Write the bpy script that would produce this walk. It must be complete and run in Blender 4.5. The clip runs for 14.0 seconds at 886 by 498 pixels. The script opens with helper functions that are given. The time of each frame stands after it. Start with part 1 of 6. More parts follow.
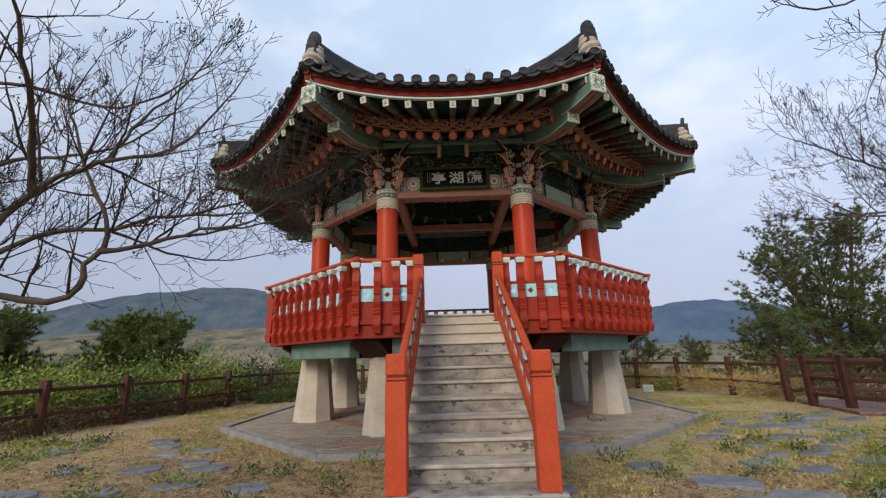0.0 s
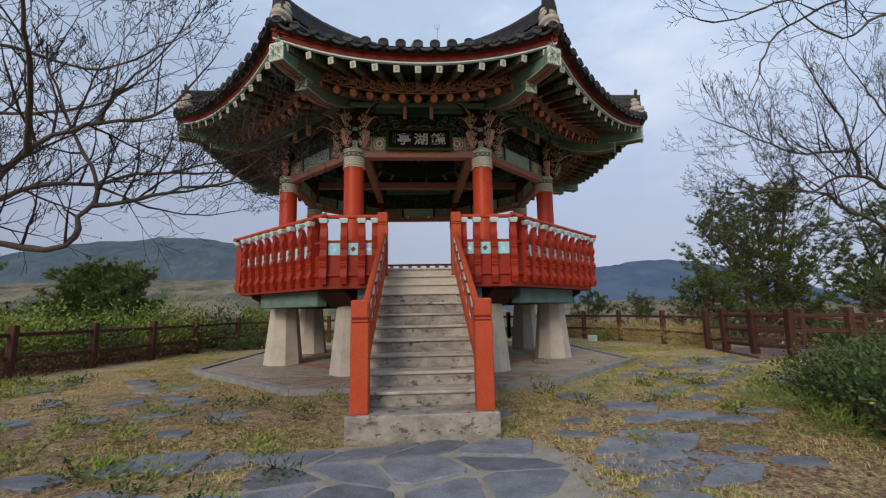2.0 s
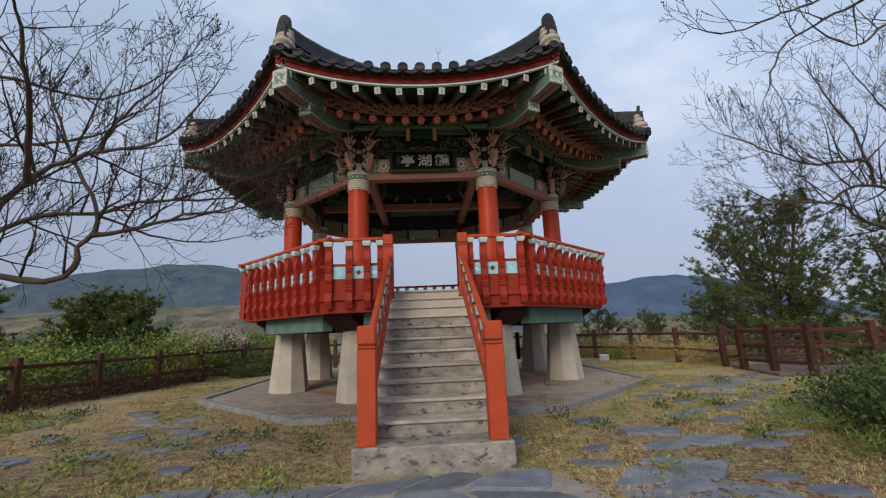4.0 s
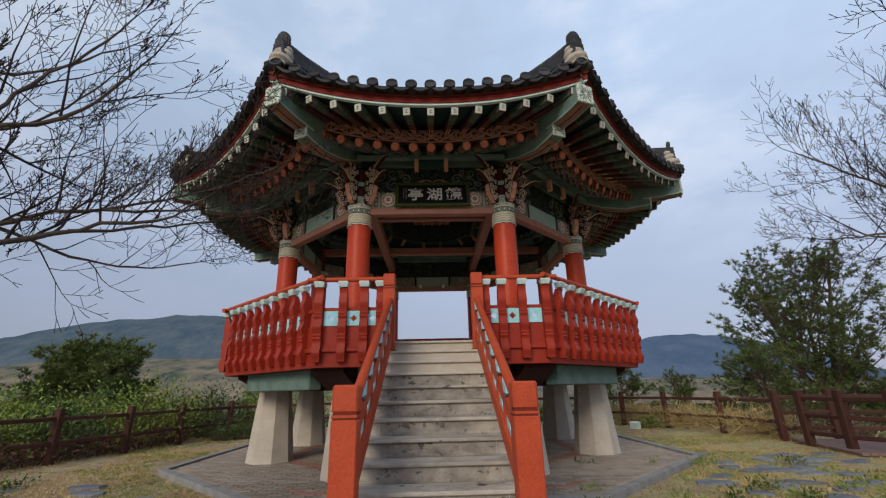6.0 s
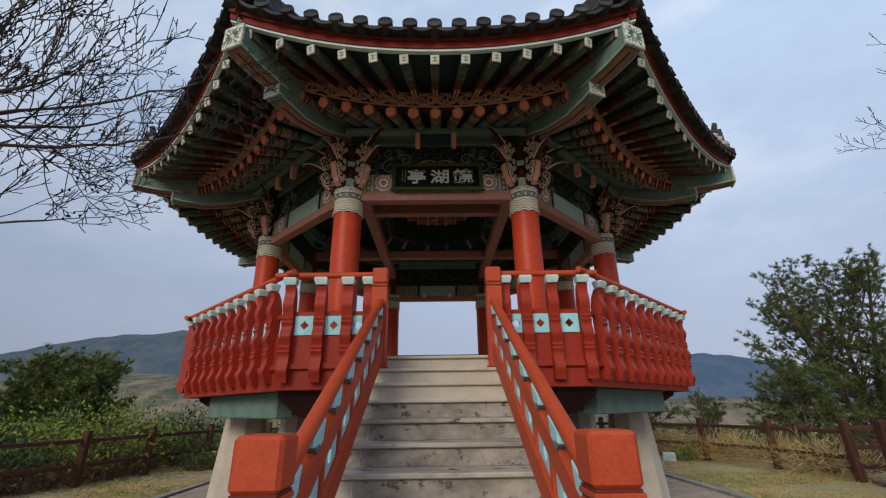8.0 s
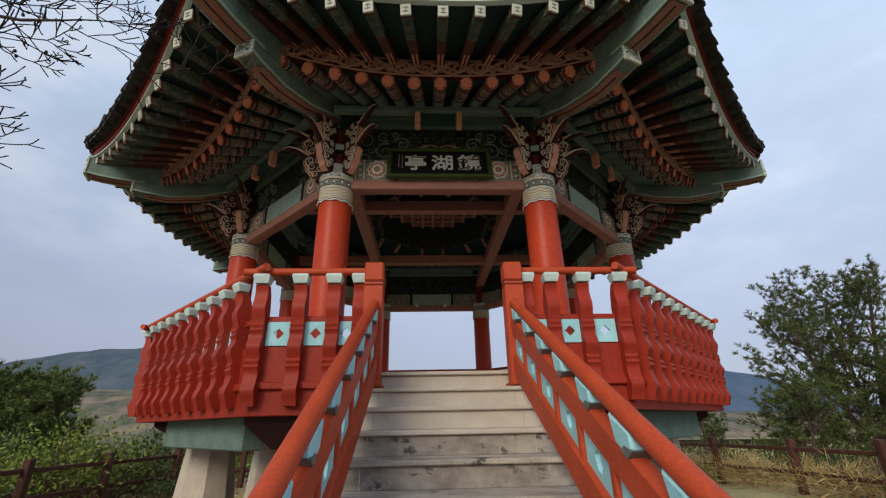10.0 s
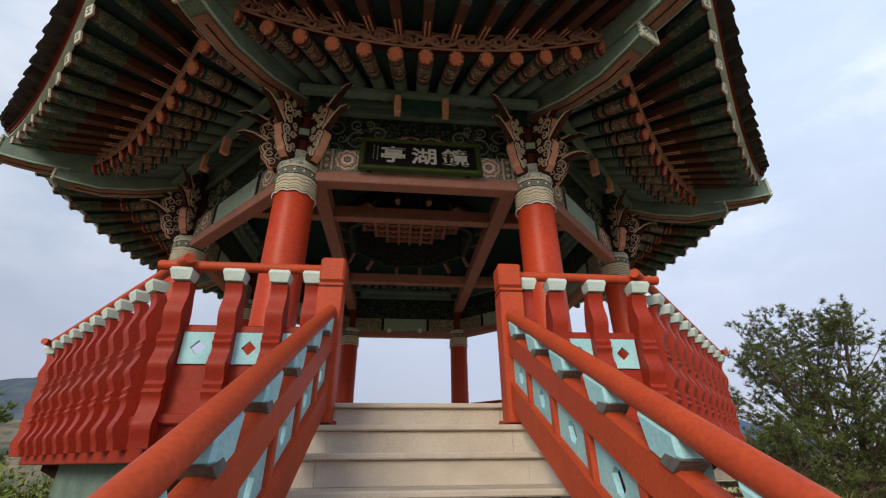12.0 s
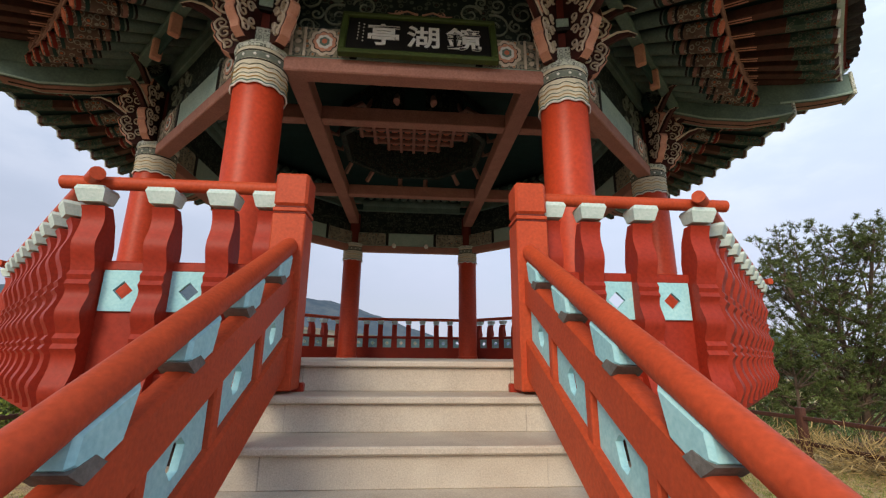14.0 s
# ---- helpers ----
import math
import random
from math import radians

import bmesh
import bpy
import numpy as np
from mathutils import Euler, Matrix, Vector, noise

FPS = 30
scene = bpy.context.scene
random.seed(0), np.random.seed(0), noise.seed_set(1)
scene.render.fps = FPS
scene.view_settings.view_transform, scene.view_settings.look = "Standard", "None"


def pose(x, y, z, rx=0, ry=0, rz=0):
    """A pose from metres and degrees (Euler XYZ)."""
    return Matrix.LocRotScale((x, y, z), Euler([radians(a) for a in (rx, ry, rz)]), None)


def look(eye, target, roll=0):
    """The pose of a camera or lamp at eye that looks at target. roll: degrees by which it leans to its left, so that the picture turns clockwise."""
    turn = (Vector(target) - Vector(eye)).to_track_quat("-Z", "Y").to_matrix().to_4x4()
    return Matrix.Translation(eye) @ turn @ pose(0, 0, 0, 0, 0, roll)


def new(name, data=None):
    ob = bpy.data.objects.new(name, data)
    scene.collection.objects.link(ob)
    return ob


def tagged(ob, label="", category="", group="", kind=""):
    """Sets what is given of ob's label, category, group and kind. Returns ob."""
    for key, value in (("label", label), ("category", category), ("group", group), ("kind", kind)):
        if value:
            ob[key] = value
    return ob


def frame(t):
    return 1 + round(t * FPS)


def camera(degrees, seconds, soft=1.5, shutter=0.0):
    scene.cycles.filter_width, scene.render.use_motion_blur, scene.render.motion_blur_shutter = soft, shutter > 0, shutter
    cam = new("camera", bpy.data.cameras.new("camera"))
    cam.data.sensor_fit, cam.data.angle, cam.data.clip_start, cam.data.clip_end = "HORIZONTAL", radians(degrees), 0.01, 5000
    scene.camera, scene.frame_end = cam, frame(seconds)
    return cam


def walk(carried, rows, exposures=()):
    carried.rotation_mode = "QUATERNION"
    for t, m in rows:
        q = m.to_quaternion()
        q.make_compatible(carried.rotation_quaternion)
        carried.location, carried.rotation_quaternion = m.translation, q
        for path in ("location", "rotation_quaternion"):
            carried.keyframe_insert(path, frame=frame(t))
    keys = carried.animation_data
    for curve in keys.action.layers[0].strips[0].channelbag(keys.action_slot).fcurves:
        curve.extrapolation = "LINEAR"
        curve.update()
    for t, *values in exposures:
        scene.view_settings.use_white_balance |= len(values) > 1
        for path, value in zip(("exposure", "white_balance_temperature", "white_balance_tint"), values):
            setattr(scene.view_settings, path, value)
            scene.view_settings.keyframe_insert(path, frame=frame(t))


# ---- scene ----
cam = camera(92.0, 14.0, 1.25)
PATH = [
    (0, (-0.141, -12.153, 1.451), (-0.171, -10.213, 1.939), -1.7),
    (0.5, (-0.126, -12.095, 1.418), (-0.01, -10.179, 1.982), -2.5),
    (1, (-0.176, -12.328, 1.321), (-0.062, -10.359, 1.651), -1.7),
    (1.5, (-0.085, -12.613, 1.286), (0.032, -10.636, 1.564), -1.0),
    (2, (-0.037, -12.789, 1.367), (0.08, -10.812, 1.648), -1.1),
    (2.5, (-0.056, -12.835, 1.383), (0.061, -10.868, 1.724), -1.9),
    (3, (-0.056, -12.834, 1.384), (0.055, -10.87, 1.749), -2.0),
    (5.5, (-0.022, -11.844, 1.429), (0.044, -9.904, 1.908), -2.8),
    (6, (-0.015, -11.434, 1.442), (0.038, -9.534, 2.065), -1.3),
    (6.5, (-0.038, -10.981, 1.489), (0.012, -9.078, 2.104), -0.6),
    (7, (-0.007, -10.56, 1.495), (0.022, -8.659, 2.117), -0.6),
    (7.5, (-0.012, -10.174, 1.531), (0.007, -8.29, 2.204), -0.3),
    (8, (0.01, -9.82, 1.58), (0.036, -7.946, 2.277), -0.8),
    (10.5, (-0.215, -8.603, 1.713), (-0.09, -6.761, 2.481), -1.1),
    (11, (-0.214, -8.388, 1.712), (-0.045, -6.567, 2.522), -1.0),
    (11.5, (-0.189, -8.147, 1.763), (-0.016, -6.373, 2.67), -0.9),
    (12, (-0.178, -7.825, 1.791), (0.015, -6.044, 2.681), -0.6),
    (12.5, (-0.137, -7.59, 1.91), (0.068, -5.757, 2.682), -0.4),
    (13, (-0.07, -7.373, 2.013), (0.127, -5.531, 2.768), -0.1),
    (13.5, (-0.018, -7.203, 2.07), (0.154, -5.326, 2.738), 0.2),
    (14, (-0.011, -7.073, 2.207), (0.141, -5.14, 2.699), 0.5),
]
EXPOSURE = -0.1
walk(cam, [(t, look(eye, target, roll)) for t, eye, target, roll in PATH], [(t, EXPOSURE + e, kelvin, tint) for t, e, kelvin, tint in ((0.0, 0.22, 6950, 11), (0.5, 0.06, 6950, 11), (1.2, -0.03, 6850, 11), (5.0, -0.06, 6700, 10), (8.0, -0.08, 6700, 10), (10.5, 0.12, 6950, 10), (12.0, 0.26, 7200, 12), (14.0, 0.46, 7200, 12))])

# ---- light: a bright, thinly clouded evening sky ----
world = bpy.data.worlds.new("world")
scene.world = world
world.use_nodes = True
wn, wl = world.node_tree.nodes, world.node_tree.links
background = wn["Background"]
sky = wn.new("ShaderNodeTexSky")
sky.sky_type, sky.sun_disc = "NISHITA", False
sky.sun_elevation, sky.sun_rotation = radians(26), radians(205)
sky.air_density, sky.dust_density, sky.ozone_density = 1.0, 1.5, 1.5
coord = wn.new("ShaderNodeTexCoord")
spread = wn.new("ShaderNodeMapping")
spread.inputs["Scale"].default_value = (1.6, 1.6, 3.6)
clouds = wn.new("ShaderNodeTexNoise")
clouds.inputs["Scale"].default_value, clouds.inputs["Detail"].default_value = 1.9, 7
clouds.inputs["Roughness"].default_value = 0.55
ramp = wn.new("ShaderNodeValToRGB")
ramp.color_ramp.elements[0].position, ramp.color_ramp.elements[1].position = 0.36, 0.7
ramp.color_ramp.elements[0].color, ramp.color_ramp.elements[1].color = (0.8, 0.8, 0.8, 1), (1, 1, 1, 1)
cover = wn.new("ShaderNodeMix")
cover.data_type = "RGBA"
split = wn.new("ShaderNodeSeparateXYZ")
height = wn.new("ShaderNodeValToRGB")
height.color_ramp.elements[0].position, height.color_ramp.elements[1].position = 0.0, 0.62
height.color_ramp.elements[0].color, height.color_ramp.elements[1].color = (4.5, 5.05, 6.9, 1), (6.6, 8.5, 11.5, 1)
wl.new(coord.outputs["Generated"], spread.inputs["Vector"])
wl.new(spread.outputs["Vector"], clouds.inputs["Vector"])
wl.new(clouds.outputs["Fac"], ramp.inputs["Fac"])
wl.new(coord.outputs["Generated"], split.inputs["Vector"])
wl.new(split.outputs["Z"], height.inputs["Fac"])
wl.new(ramp.outputs["Color"], cover.inputs[0])
wl.new(sky.outputs["Color"], cover.inputs[6])
wl.new(height.outputs["Color"], cover.inputs[7])
puffs = wn.new("ShaderNodeValToRGB")
puffs.color_ramp.elements[0].position, puffs.color_ramp.elements[1].position = 0.48, 0.74
puffs.color_ramp.elements[0].color, puffs.color_ramp.elements[1].color = (0, 0, 0, 1), (0.85, 0.85, 0.85, 1)
bright = wn.new("ShaderNodeMix")
bright.data_type = "RGBA"
bright.inputs[7].default_value = (8.9, 9.5, 10.9, 1)
wl.new(clouds.outputs["Fac"], puffs.inputs["Fac"])
high = wn.new("ShaderNodeMapRange")
high.inputs["From Min"].default_value, high.inputs["From Max"].default_value = 0.22, 0.55
wl.new(split.outputs["Z"], high.inputs["Value"])
aloft = wn.new("ShaderNodeMath")
aloft.operation = "MULTIPLY"
wl.new(puffs.outputs["Color"], aloft.inputs[0])
wl.new(high.outputs["Result"], aloft.inputs[1])
wl.new(aloft.outputs[0], bright.inputs[0])
wl.new(cover.outputs[2], bright.inputs[6])
wide = wn.new("ShaderNodeMapRange")
wide.inputs["From Min"].default_value, wide.inputs["From Max"].default_value = -0.75, 0.65
wide.inputs["To Min"].default_value, wide.inputs["To Max"].default_value = 0.80, 1.04
scaled = wn.new("ShaderNodeVectorMath")
scaled.operation = "SCALE"
wl.new(split.outputs["X"], wide.inputs["Value"])
wl.new(bright.outputs[2], scaled.inputs[0])
wl.new(wide.outputs["Result"], scaled.inputs["Scale"])
wl.new(scaled.outputs["Vector"], background.inputs["Color"])
background.inputs["Strength"].default_value = 0.1

sun = new("sun", bpy.data.lights.new("sun", "SUN"))
sun.data.energy, sun.data.angle, sun.data.color = 2.2, radians(25), (1.0, 0.92, 0.80)
sun.matrix_world = look((-8, -17, 11), (0, 0, 2))


# ---- materials ----
def material(name, colour, second=None, rough=0.7, scale=6.0, fine=60.0, bump=0.15, metal=0.0, third=None, spots=0.0, per_piece=0.0, island=False, stretch=(1, 1, 1), gloss=0.2):
    """A worn surface: two colours mixed by a coarse and a fine noise, specks of a third, relief from both."""
    m = bpy.data.materials.new(name)
    m.use_nodes = True
    n, l = m.node_tree.nodes, m.node_tree.links
    b = n["Principled BSDF"]
    second = second or tuple(c * 0.72 for c in colour)
    tex = n.new("ShaderNodeTexCoord")
    mp = n.new("ShaderNodeMapping")
    mp.inputs["Scale"].default_value = stretch
    l.new(tex.outputs["Object"], mp.inputs["Vector"])
    a = n.new("ShaderNodeTexNoise")
    a.inputs["Scale"].default_value, a.inputs["Detail"].default_value, a.inputs["Roughness"].default_value = scale, 6, 0.65
    f = n.new("ShaderNodeTexNoise")
    f.inputs["Scale"].default_value, f.inputs["Detail"].default_value = fine, 4
    l.new(mp.outputs["Vector"], a.inputs["Vector"])
    l.new(mp.outputs["Vector"], f.inputs["Vector"])
    r = n.new("ShaderNodeValToRGB")
    r.color_ramp.elements[0].position, r.color_ramp.elements[1].position = 0.32, 0.68
    r.color_ramp.elements[0].color, r.color_ramp.elements[1].color = (*second, 1), (*colour, 1)
    l.new(a.outputs["Fac"], r.inputs["Fac"])
    out = r.outputs["Color"]
    grain = n.new("ShaderNodeMix")
    grain.data_type, grain.blend_type = "RGBA", "OVERLAY"
    grain.inputs[0].default_value = 0.35
    l.new(out, grain.inputs[6])
    l.new(f.outputs["Fac"], grain.inputs[7])
    out = grain.outputs[2]
    if third:
        v = n.new("ShaderNodeTexNoise")
        v.inputs["Scale"].default_value, v.inputs["Detail"].default_value, v.inputs["Roughness"].default_value = scale * 1.7, 8, 0.7
        l.new(mp.outputs["Vector"], v.inputs["Vector"])
        c = n.new("ShaderNodeValToRGB")
        c.color_ramp.elements[0].position, c.color_ramp.elements[1].position = 0.72 - spots, 0.78 - spots
        l.new(v.outputs["Fac"], c.inputs["Fac"])
        mix = n.new("ShaderNodeMix")
        mix.data_type = "RGBA"
        mix.inputs[7].default_value = (*third, 1)
        l.new(c.outputs["Color"], mix.inputs[0])
        l.new(out, mix.inputs[6])
        out = mix.outputs[2]
    if per_piece:
        if island:
            src = n.new("ShaderNodeNewGeometry").outputs["Random Per Island"]
        else:
            src = n.new("ShaderNodeObjectInfo").outputs["Random"]
        mr = n.new("ShaderNodeMapRange")
        mr.inputs["To Min"].default_value, mr.inputs["To Max"].default_value = 1 - per_piece, 1 + per_piece
        l.new(src, mr.inputs["Value"])
        hs = n.new("ShaderNodeHueSaturation")
        l.new(mr.outputs["Result"], hs.inputs["Value"])
        l.new(out, hs.inputs["Color"])
        out = hs.outputs["Color"]
    l.new(out, b.inputs["Base Color"])
    b.inputs["Roughness"].default_value, b.inputs["Metallic"].default_value = rough, metal
    b.inputs["Specular IOR Level"].default_value = gloss
    if bump:
        add = n.new("ShaderNodeMath")
        add.operation = "ADD"
        l.new(a.outputs["Fac"], add.inputs[0])
        l.new(f.outputs["Fac"], add.inputs[1])
        bp = n.new("ShaderNodeBump")
        bp.inputs["Strength"].default_value, bp.inputs["Distance"].default_value = bump, 0.02
        l.new(add.outputs[0], bp.inputs["Height"])
        l.new(bp.outputs["Normal"], b.inputs["Normal"])
    return m


def painted(name, ground, lines, dots, scale=22.0, rough=0.6):
    """Painted ornament: flower cells with dark outlines and coloured hearts."""
    m = bpy.data.materials.new(name)
    m.use_nodes = True
    n, l = m.node_tree.nodes, m.node_tree.links
    b = n["Principled BSDF"]
    tex = n.new("ShaderNodeTexCoord")
    cells = n.new("ShaderNodeTexVoronoi")
    cells.inputs["Scale"].default_value = scale
    cells.inputs["Randomness"].default_value = 0.6
    l.new(tex.outputs["Object"], cells.inputs["Vector"])
    r = n.new("ShaderNodeValToRGB")
    e = r.color_ramp.elements
    e[0].position, e[0].color = 0.0, (*dots, 1)
    e[1].position, e[1].color = 1.0, (*ground, 1)
    for p, c in ((0.20, dots), (0.22, ground), (0.36, ground), (0.40, lines), (0.47, lines), (0.51, ground)):
        k = e.new(p)
        k.color = (*c, 1)
    l.new(cells.outputs["Distance"], r.inputs["Fac"])
    grime = n.new("ShaderNodeTexNoise")
    grime.inputs["Scale"].default_value, grime.inputs["Detail"].default_value = 9, 6
    l.new(tex.outputs["Object"], grime.inputs["Vector"])
    mix = n.new("ShaderNodeMix")
    mix.data_type, mix.blend_type = "RGBA", "OVERLAY"
    mix.inputs[0].default_value = 0.5
    l.new(r.outputs["Color"], mix.inputs[6])
    l.new(grime.outputs["Fac"], mix.inputs[7])
    l.new(mix.outputs[2], b.inputs["Base Color"])
    b.inputs["Roughness"].default_value = rough
    b.inputs["Specular IOR Level"].default_value = 0.15
    return m


RED = material("red paint", (0.35, 0.034, 0.016), (0.27, 0.026, 0.013), 0.5, 3, 45, 0.06, third=(0.16, 0.03, 0.02), spots=0.02)
RAIL_RED = material("worn rail red", (0.49, 0.072, 0.026), (0.40, 0.056, 0.021), 0.55, 4, 60, 0.08, third=(0.6, 0.4, 0.33), spots=0.015)
COLUMN_RED = material("column red", (0.50, 0.055, 0.020), (0.43, 0.046, 0.017), 0.42, 2, 30, 0.03)
BEAM_RED = material("brown red beam paint", (0.41, 0.195, 0.15), (0.33, 0.15, 0.115), 0.65, 5, 50, 0.08)
WING_DARK = material("dark maroon carving", (0.07, 0.018, 0.014), (0.03, 0.014, 0.013), 0.65, 8, 60, 0.1)
TIP_GREEN = painted("painted green rafter tip", (0.045, 0.085, 0.065), (0.16, 0.17, 0.13), (0.20, 0.06, 0.035), 20)
RAFTER_BROWN = material("dark brown red rafter paint", (0.11, 0.046, 0.034), (0.065, 0.032, 0.025), 0.65, 8, 50, 0.1)
EAVE_RED = material("dull red eave paint", (0.22, 0.022, 0.015), (0.15, 0.017, 0.012), 0.65, 6, 50, 0.1)
END_PALE = material("weathered pale rafter end", (0.60, 0.61, 0.53), (0.45, 0.46, 0.40), 0.7, 12, 70, 0.1)
TEAL_LIGHT = material("faded teal line paint", (0.20, 0.23, 0.19), (0.13, 0.16, 0.135), 0.7, 9, 60, 0.05)
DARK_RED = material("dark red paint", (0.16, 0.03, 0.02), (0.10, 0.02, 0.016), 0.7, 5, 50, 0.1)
TURQUOISE = material("pale turquoise paint", (0.38, 0.69, 0.72), (0.28, 0.58, 0.64), 0.6, 5, 60, 0.08, third=(0.62, 0.66, 0.58), spots=0.05)
WORN = material("bare grey worn metal", (0.20, 0.19, 0.175), (0.10, 0.095, 0.085), 0.8, 9, 60, 0.2)
CAP_PALE = material("weathered pale cap paint", (0.58, 0.70, 0.66), (0.46, 0.60, 0.57), 0.6, 8, 70, 0.1, third=(0.5, 0.5, 0.44), spots=0.05)
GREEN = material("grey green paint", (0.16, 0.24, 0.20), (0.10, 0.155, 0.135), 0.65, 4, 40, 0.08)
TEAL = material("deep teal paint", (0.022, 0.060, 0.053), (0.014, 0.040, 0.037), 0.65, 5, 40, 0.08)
PALE_GREEN = material("pale green paint", (0.36, 0.47, 0.40), (0.27, 0.38, 0.33), 0.65, 4, 50, 0.08)
PALE_END = painted("pale painted beam end", (0.55, 0.60, 0.52), (0.12, 0.14, 0.12), (0.55, 0.58, 0.5), 26)
BAND = material("cream band paint", (0.68, 0.64, 0.50), (0.55, 0.51, 0.39), 0.6, 9, 60, 0.06, third=(0.34, 0.33, 0.25), spots=0.06)
OCHRE = material("ochre line paint", (0.50, 0.32, 0.11), (0.40, 0.25, 0.09), 0.6, 9, 60, 0.05)
FLOWER = painted("painted flower ornament", (0.27, 0.25, 0.19), (0.05, 0.06, 0.06), (0.40, 0.16, 0.07), 16)
DARK_ORNAMENT = painted("dark painted ornament", (0.014, 0.022, 0.020), (0.07, 0.085, 0.07), (0.05, 0.02, 0.014), 14)
RAFTER_TIP = painted("painted rafter tip", (0.14, 0.095, 0.072), (0.32, 0.32, 0.26), (0.48, 0.15, 0.07), 15)
ORANGE = material("orange flower paint", (0.66, 0.21, 0.12), (0.52, 0.15, 0.085), 0.6, 30, 90, 0.1)
SCROLL = material("pinkish brown scroll paint", (0.37, 0.20, 0.155), (0.27, 0.14, 0.11), 0.65, 6, 60, 0.1)
CURL = material("pale curl paint", (0.66, 0.57, 0.46), (0.52, 0.44, 0.35), 0.6, 8, 60, 0.1)
PEACH = material("peach paint", (0.66, 0.34, 0.24), (0.56, 0.26, 0.18), 0.6, 8, 60, 0.08)
BLACK = material("black lacquer", (0.010, 0.010, 0.010), (0.016, 0.015, 0.014), 0.4, 6, 50, 0.03)
WHITE = material("white paint", (0.80, 0.79, 0.75), (0.70, 0.69, 0.65), 0.6, 9, 60, 0.06)
FRAME_GREEN = material("olive green frame paint", (0.06, 0.09, 0.022), (0.04, 0.06, 0.018), 0.5, 6, 50, 0.06)
TILE = material("dark roof tile", (0.055, 0.055, 0.058), (0.030, 0.030, 0.033), 0.75, 7, 60, 0.25, third=(0.14, 0.13, 0.10), spots=0.05, per_piece=0.3)
MORTAR = material("weathered lime mortar", (0.50, 0.44, 0.37), (0.30, 0.255, 0.21), 0.85, 9, 60, 0.3, third=(0.12, 0.11, 0.10), spots=0.1)
GRANITE = material("pale granite", (0.56, 0.50, 0.41), (0.47, 0.41, 0.335), 0.75, 5, 160, 0.10, third=(0.30, 0.27, 0.235), spots=0.04)
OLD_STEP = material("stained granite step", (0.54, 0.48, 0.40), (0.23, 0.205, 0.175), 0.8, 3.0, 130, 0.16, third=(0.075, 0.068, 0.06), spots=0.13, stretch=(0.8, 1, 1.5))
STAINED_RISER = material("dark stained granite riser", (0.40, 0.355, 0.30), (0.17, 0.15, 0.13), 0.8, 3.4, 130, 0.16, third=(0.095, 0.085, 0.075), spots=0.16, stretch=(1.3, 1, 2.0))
CONCRETE = material("cream painted concrete", (0.56, 0.49, 0.40), (0.44, 0.38, 0.31), 0.8, 3, 60, 0.1, third=(0.34, 0.29, 0.24), spots=0.04)
KERB = material("grey kerb concrete", (0.32, 0.31, 0.30), (0.19, 0.175, 0.155), 0.85, 4, 80, 0.2, third=(0.2, 0.19, 0.17), spots=0.08)
PAVER = material("grey brown paver", (0.34, 0.275, 0.215), (0.22, 0.175, 0.135), 0.85, 3, 70, 0.2, third=(0.10, 0.09, 0.075), spots=0.12, per_piece=0.22)
PAVER_RED = material("faded red paver", (0.40, 0.20, 0.145), (0.28, 0.135, 0.10), 0.85, 3, 70, 0.2, third=(0.12, 0.08, 0.06), spots=0.1, per_piece=0.2)
SLATE = material("blue grey slate", (0.225, 0.23, 0.25), (0.115, 0.12, 0.135), 0.65, 3.5, 40, 0.5, third=(0.33, 0.28, 0.21), spots=0.08, per_piece=0.25)
JOINT = material("sandy joint mortar", (0.36, 0.32, 0.265), (0.25, 0.215, 0.17), 0.95, 5, 60, 0.3)
FENCE_WOOD = material("brown stained wood", (0.105, 0.042, 0.028), (0.06, 0.025, 0.018), 0.7, 4, 40, 0.2, stretch=(6, 6, 1), per_piece=0.2)
DECK_WOOD = material("faded boardwalk wood", (0.24, 0.15, 0.125), (0.17, 0.10, 0.085), 0.8, 4, 40, 0.2, per_piece=0.15)
BARK = material("smooth grey brown bark", (0.11, 0.082, 0.064), (0.05, 0.038, 0.031), 0.8, 6, 50, 0.3, stretch=(1, 1, 0.3))
TWIG = material("brown twig bark", (0.048, 0.033, 0.028), (0.024, 0.018, 0.016), 0.85, 9, 50, 0.1)
BROWN_TWIG = material("brown dry twig", (0.16, 0.10, 0.075), (0.11, 0.07, 0.05), 0.85, 9, 50, 0.1)
PINE_BARK = material("pine bark", (0.13, 0.088, 0.062), (0.07, 0.05, 0.038), 0.9, 8, 40, 0.5, stretch=(1, 1, 0.3))
NEEDLES = material("pine needles", (0.105, 0.135, 0.038), (0.050, 0.070, 0.023), 0.65, 0.7, 6, 0, per_piece=0.45, island=True)
YOUNG_NEEDLES = material("yellow green pine needles", (0.15, 0.185, 0.05), (0.075, 0.105, 0.032), 0.65, 0.7, 6, 0, per_piece=0.45, island=True)
LEAVES = material("young green leaves", (0.24, 0.29, 0.05), (0.13, 0.18, 0.032), 0.6, 0.8, 6, 0, per_piece=0.4, island=True)
HEDGE = material("dark hedge leaves", (0.085, 0.125, 0.033), (0.042, 0.070, 0.022), 0.55, 1.2, 6, 0, per_piece=0.5, island=True)
STRAW = material("dry straw grass", (0.58, 0.42, 0.20), (0.41, 0.29, 0.12), 0.8, 0.6, 6, 0, per_piece=0.35, island=True)
GRASS = material("spring grass", (0.25, 0.29, 0.06), (0.14, 0.19, 0.04), 0.75, 0.6, 6, 0, per_piece=0.4, island=True)
LITTER = material("fallen leaf", (0.27, 0.14, 0.085), (0.18, 0.10, 0.06), 0.8, 1, 6, 0, per_piece=0.5, island=True)
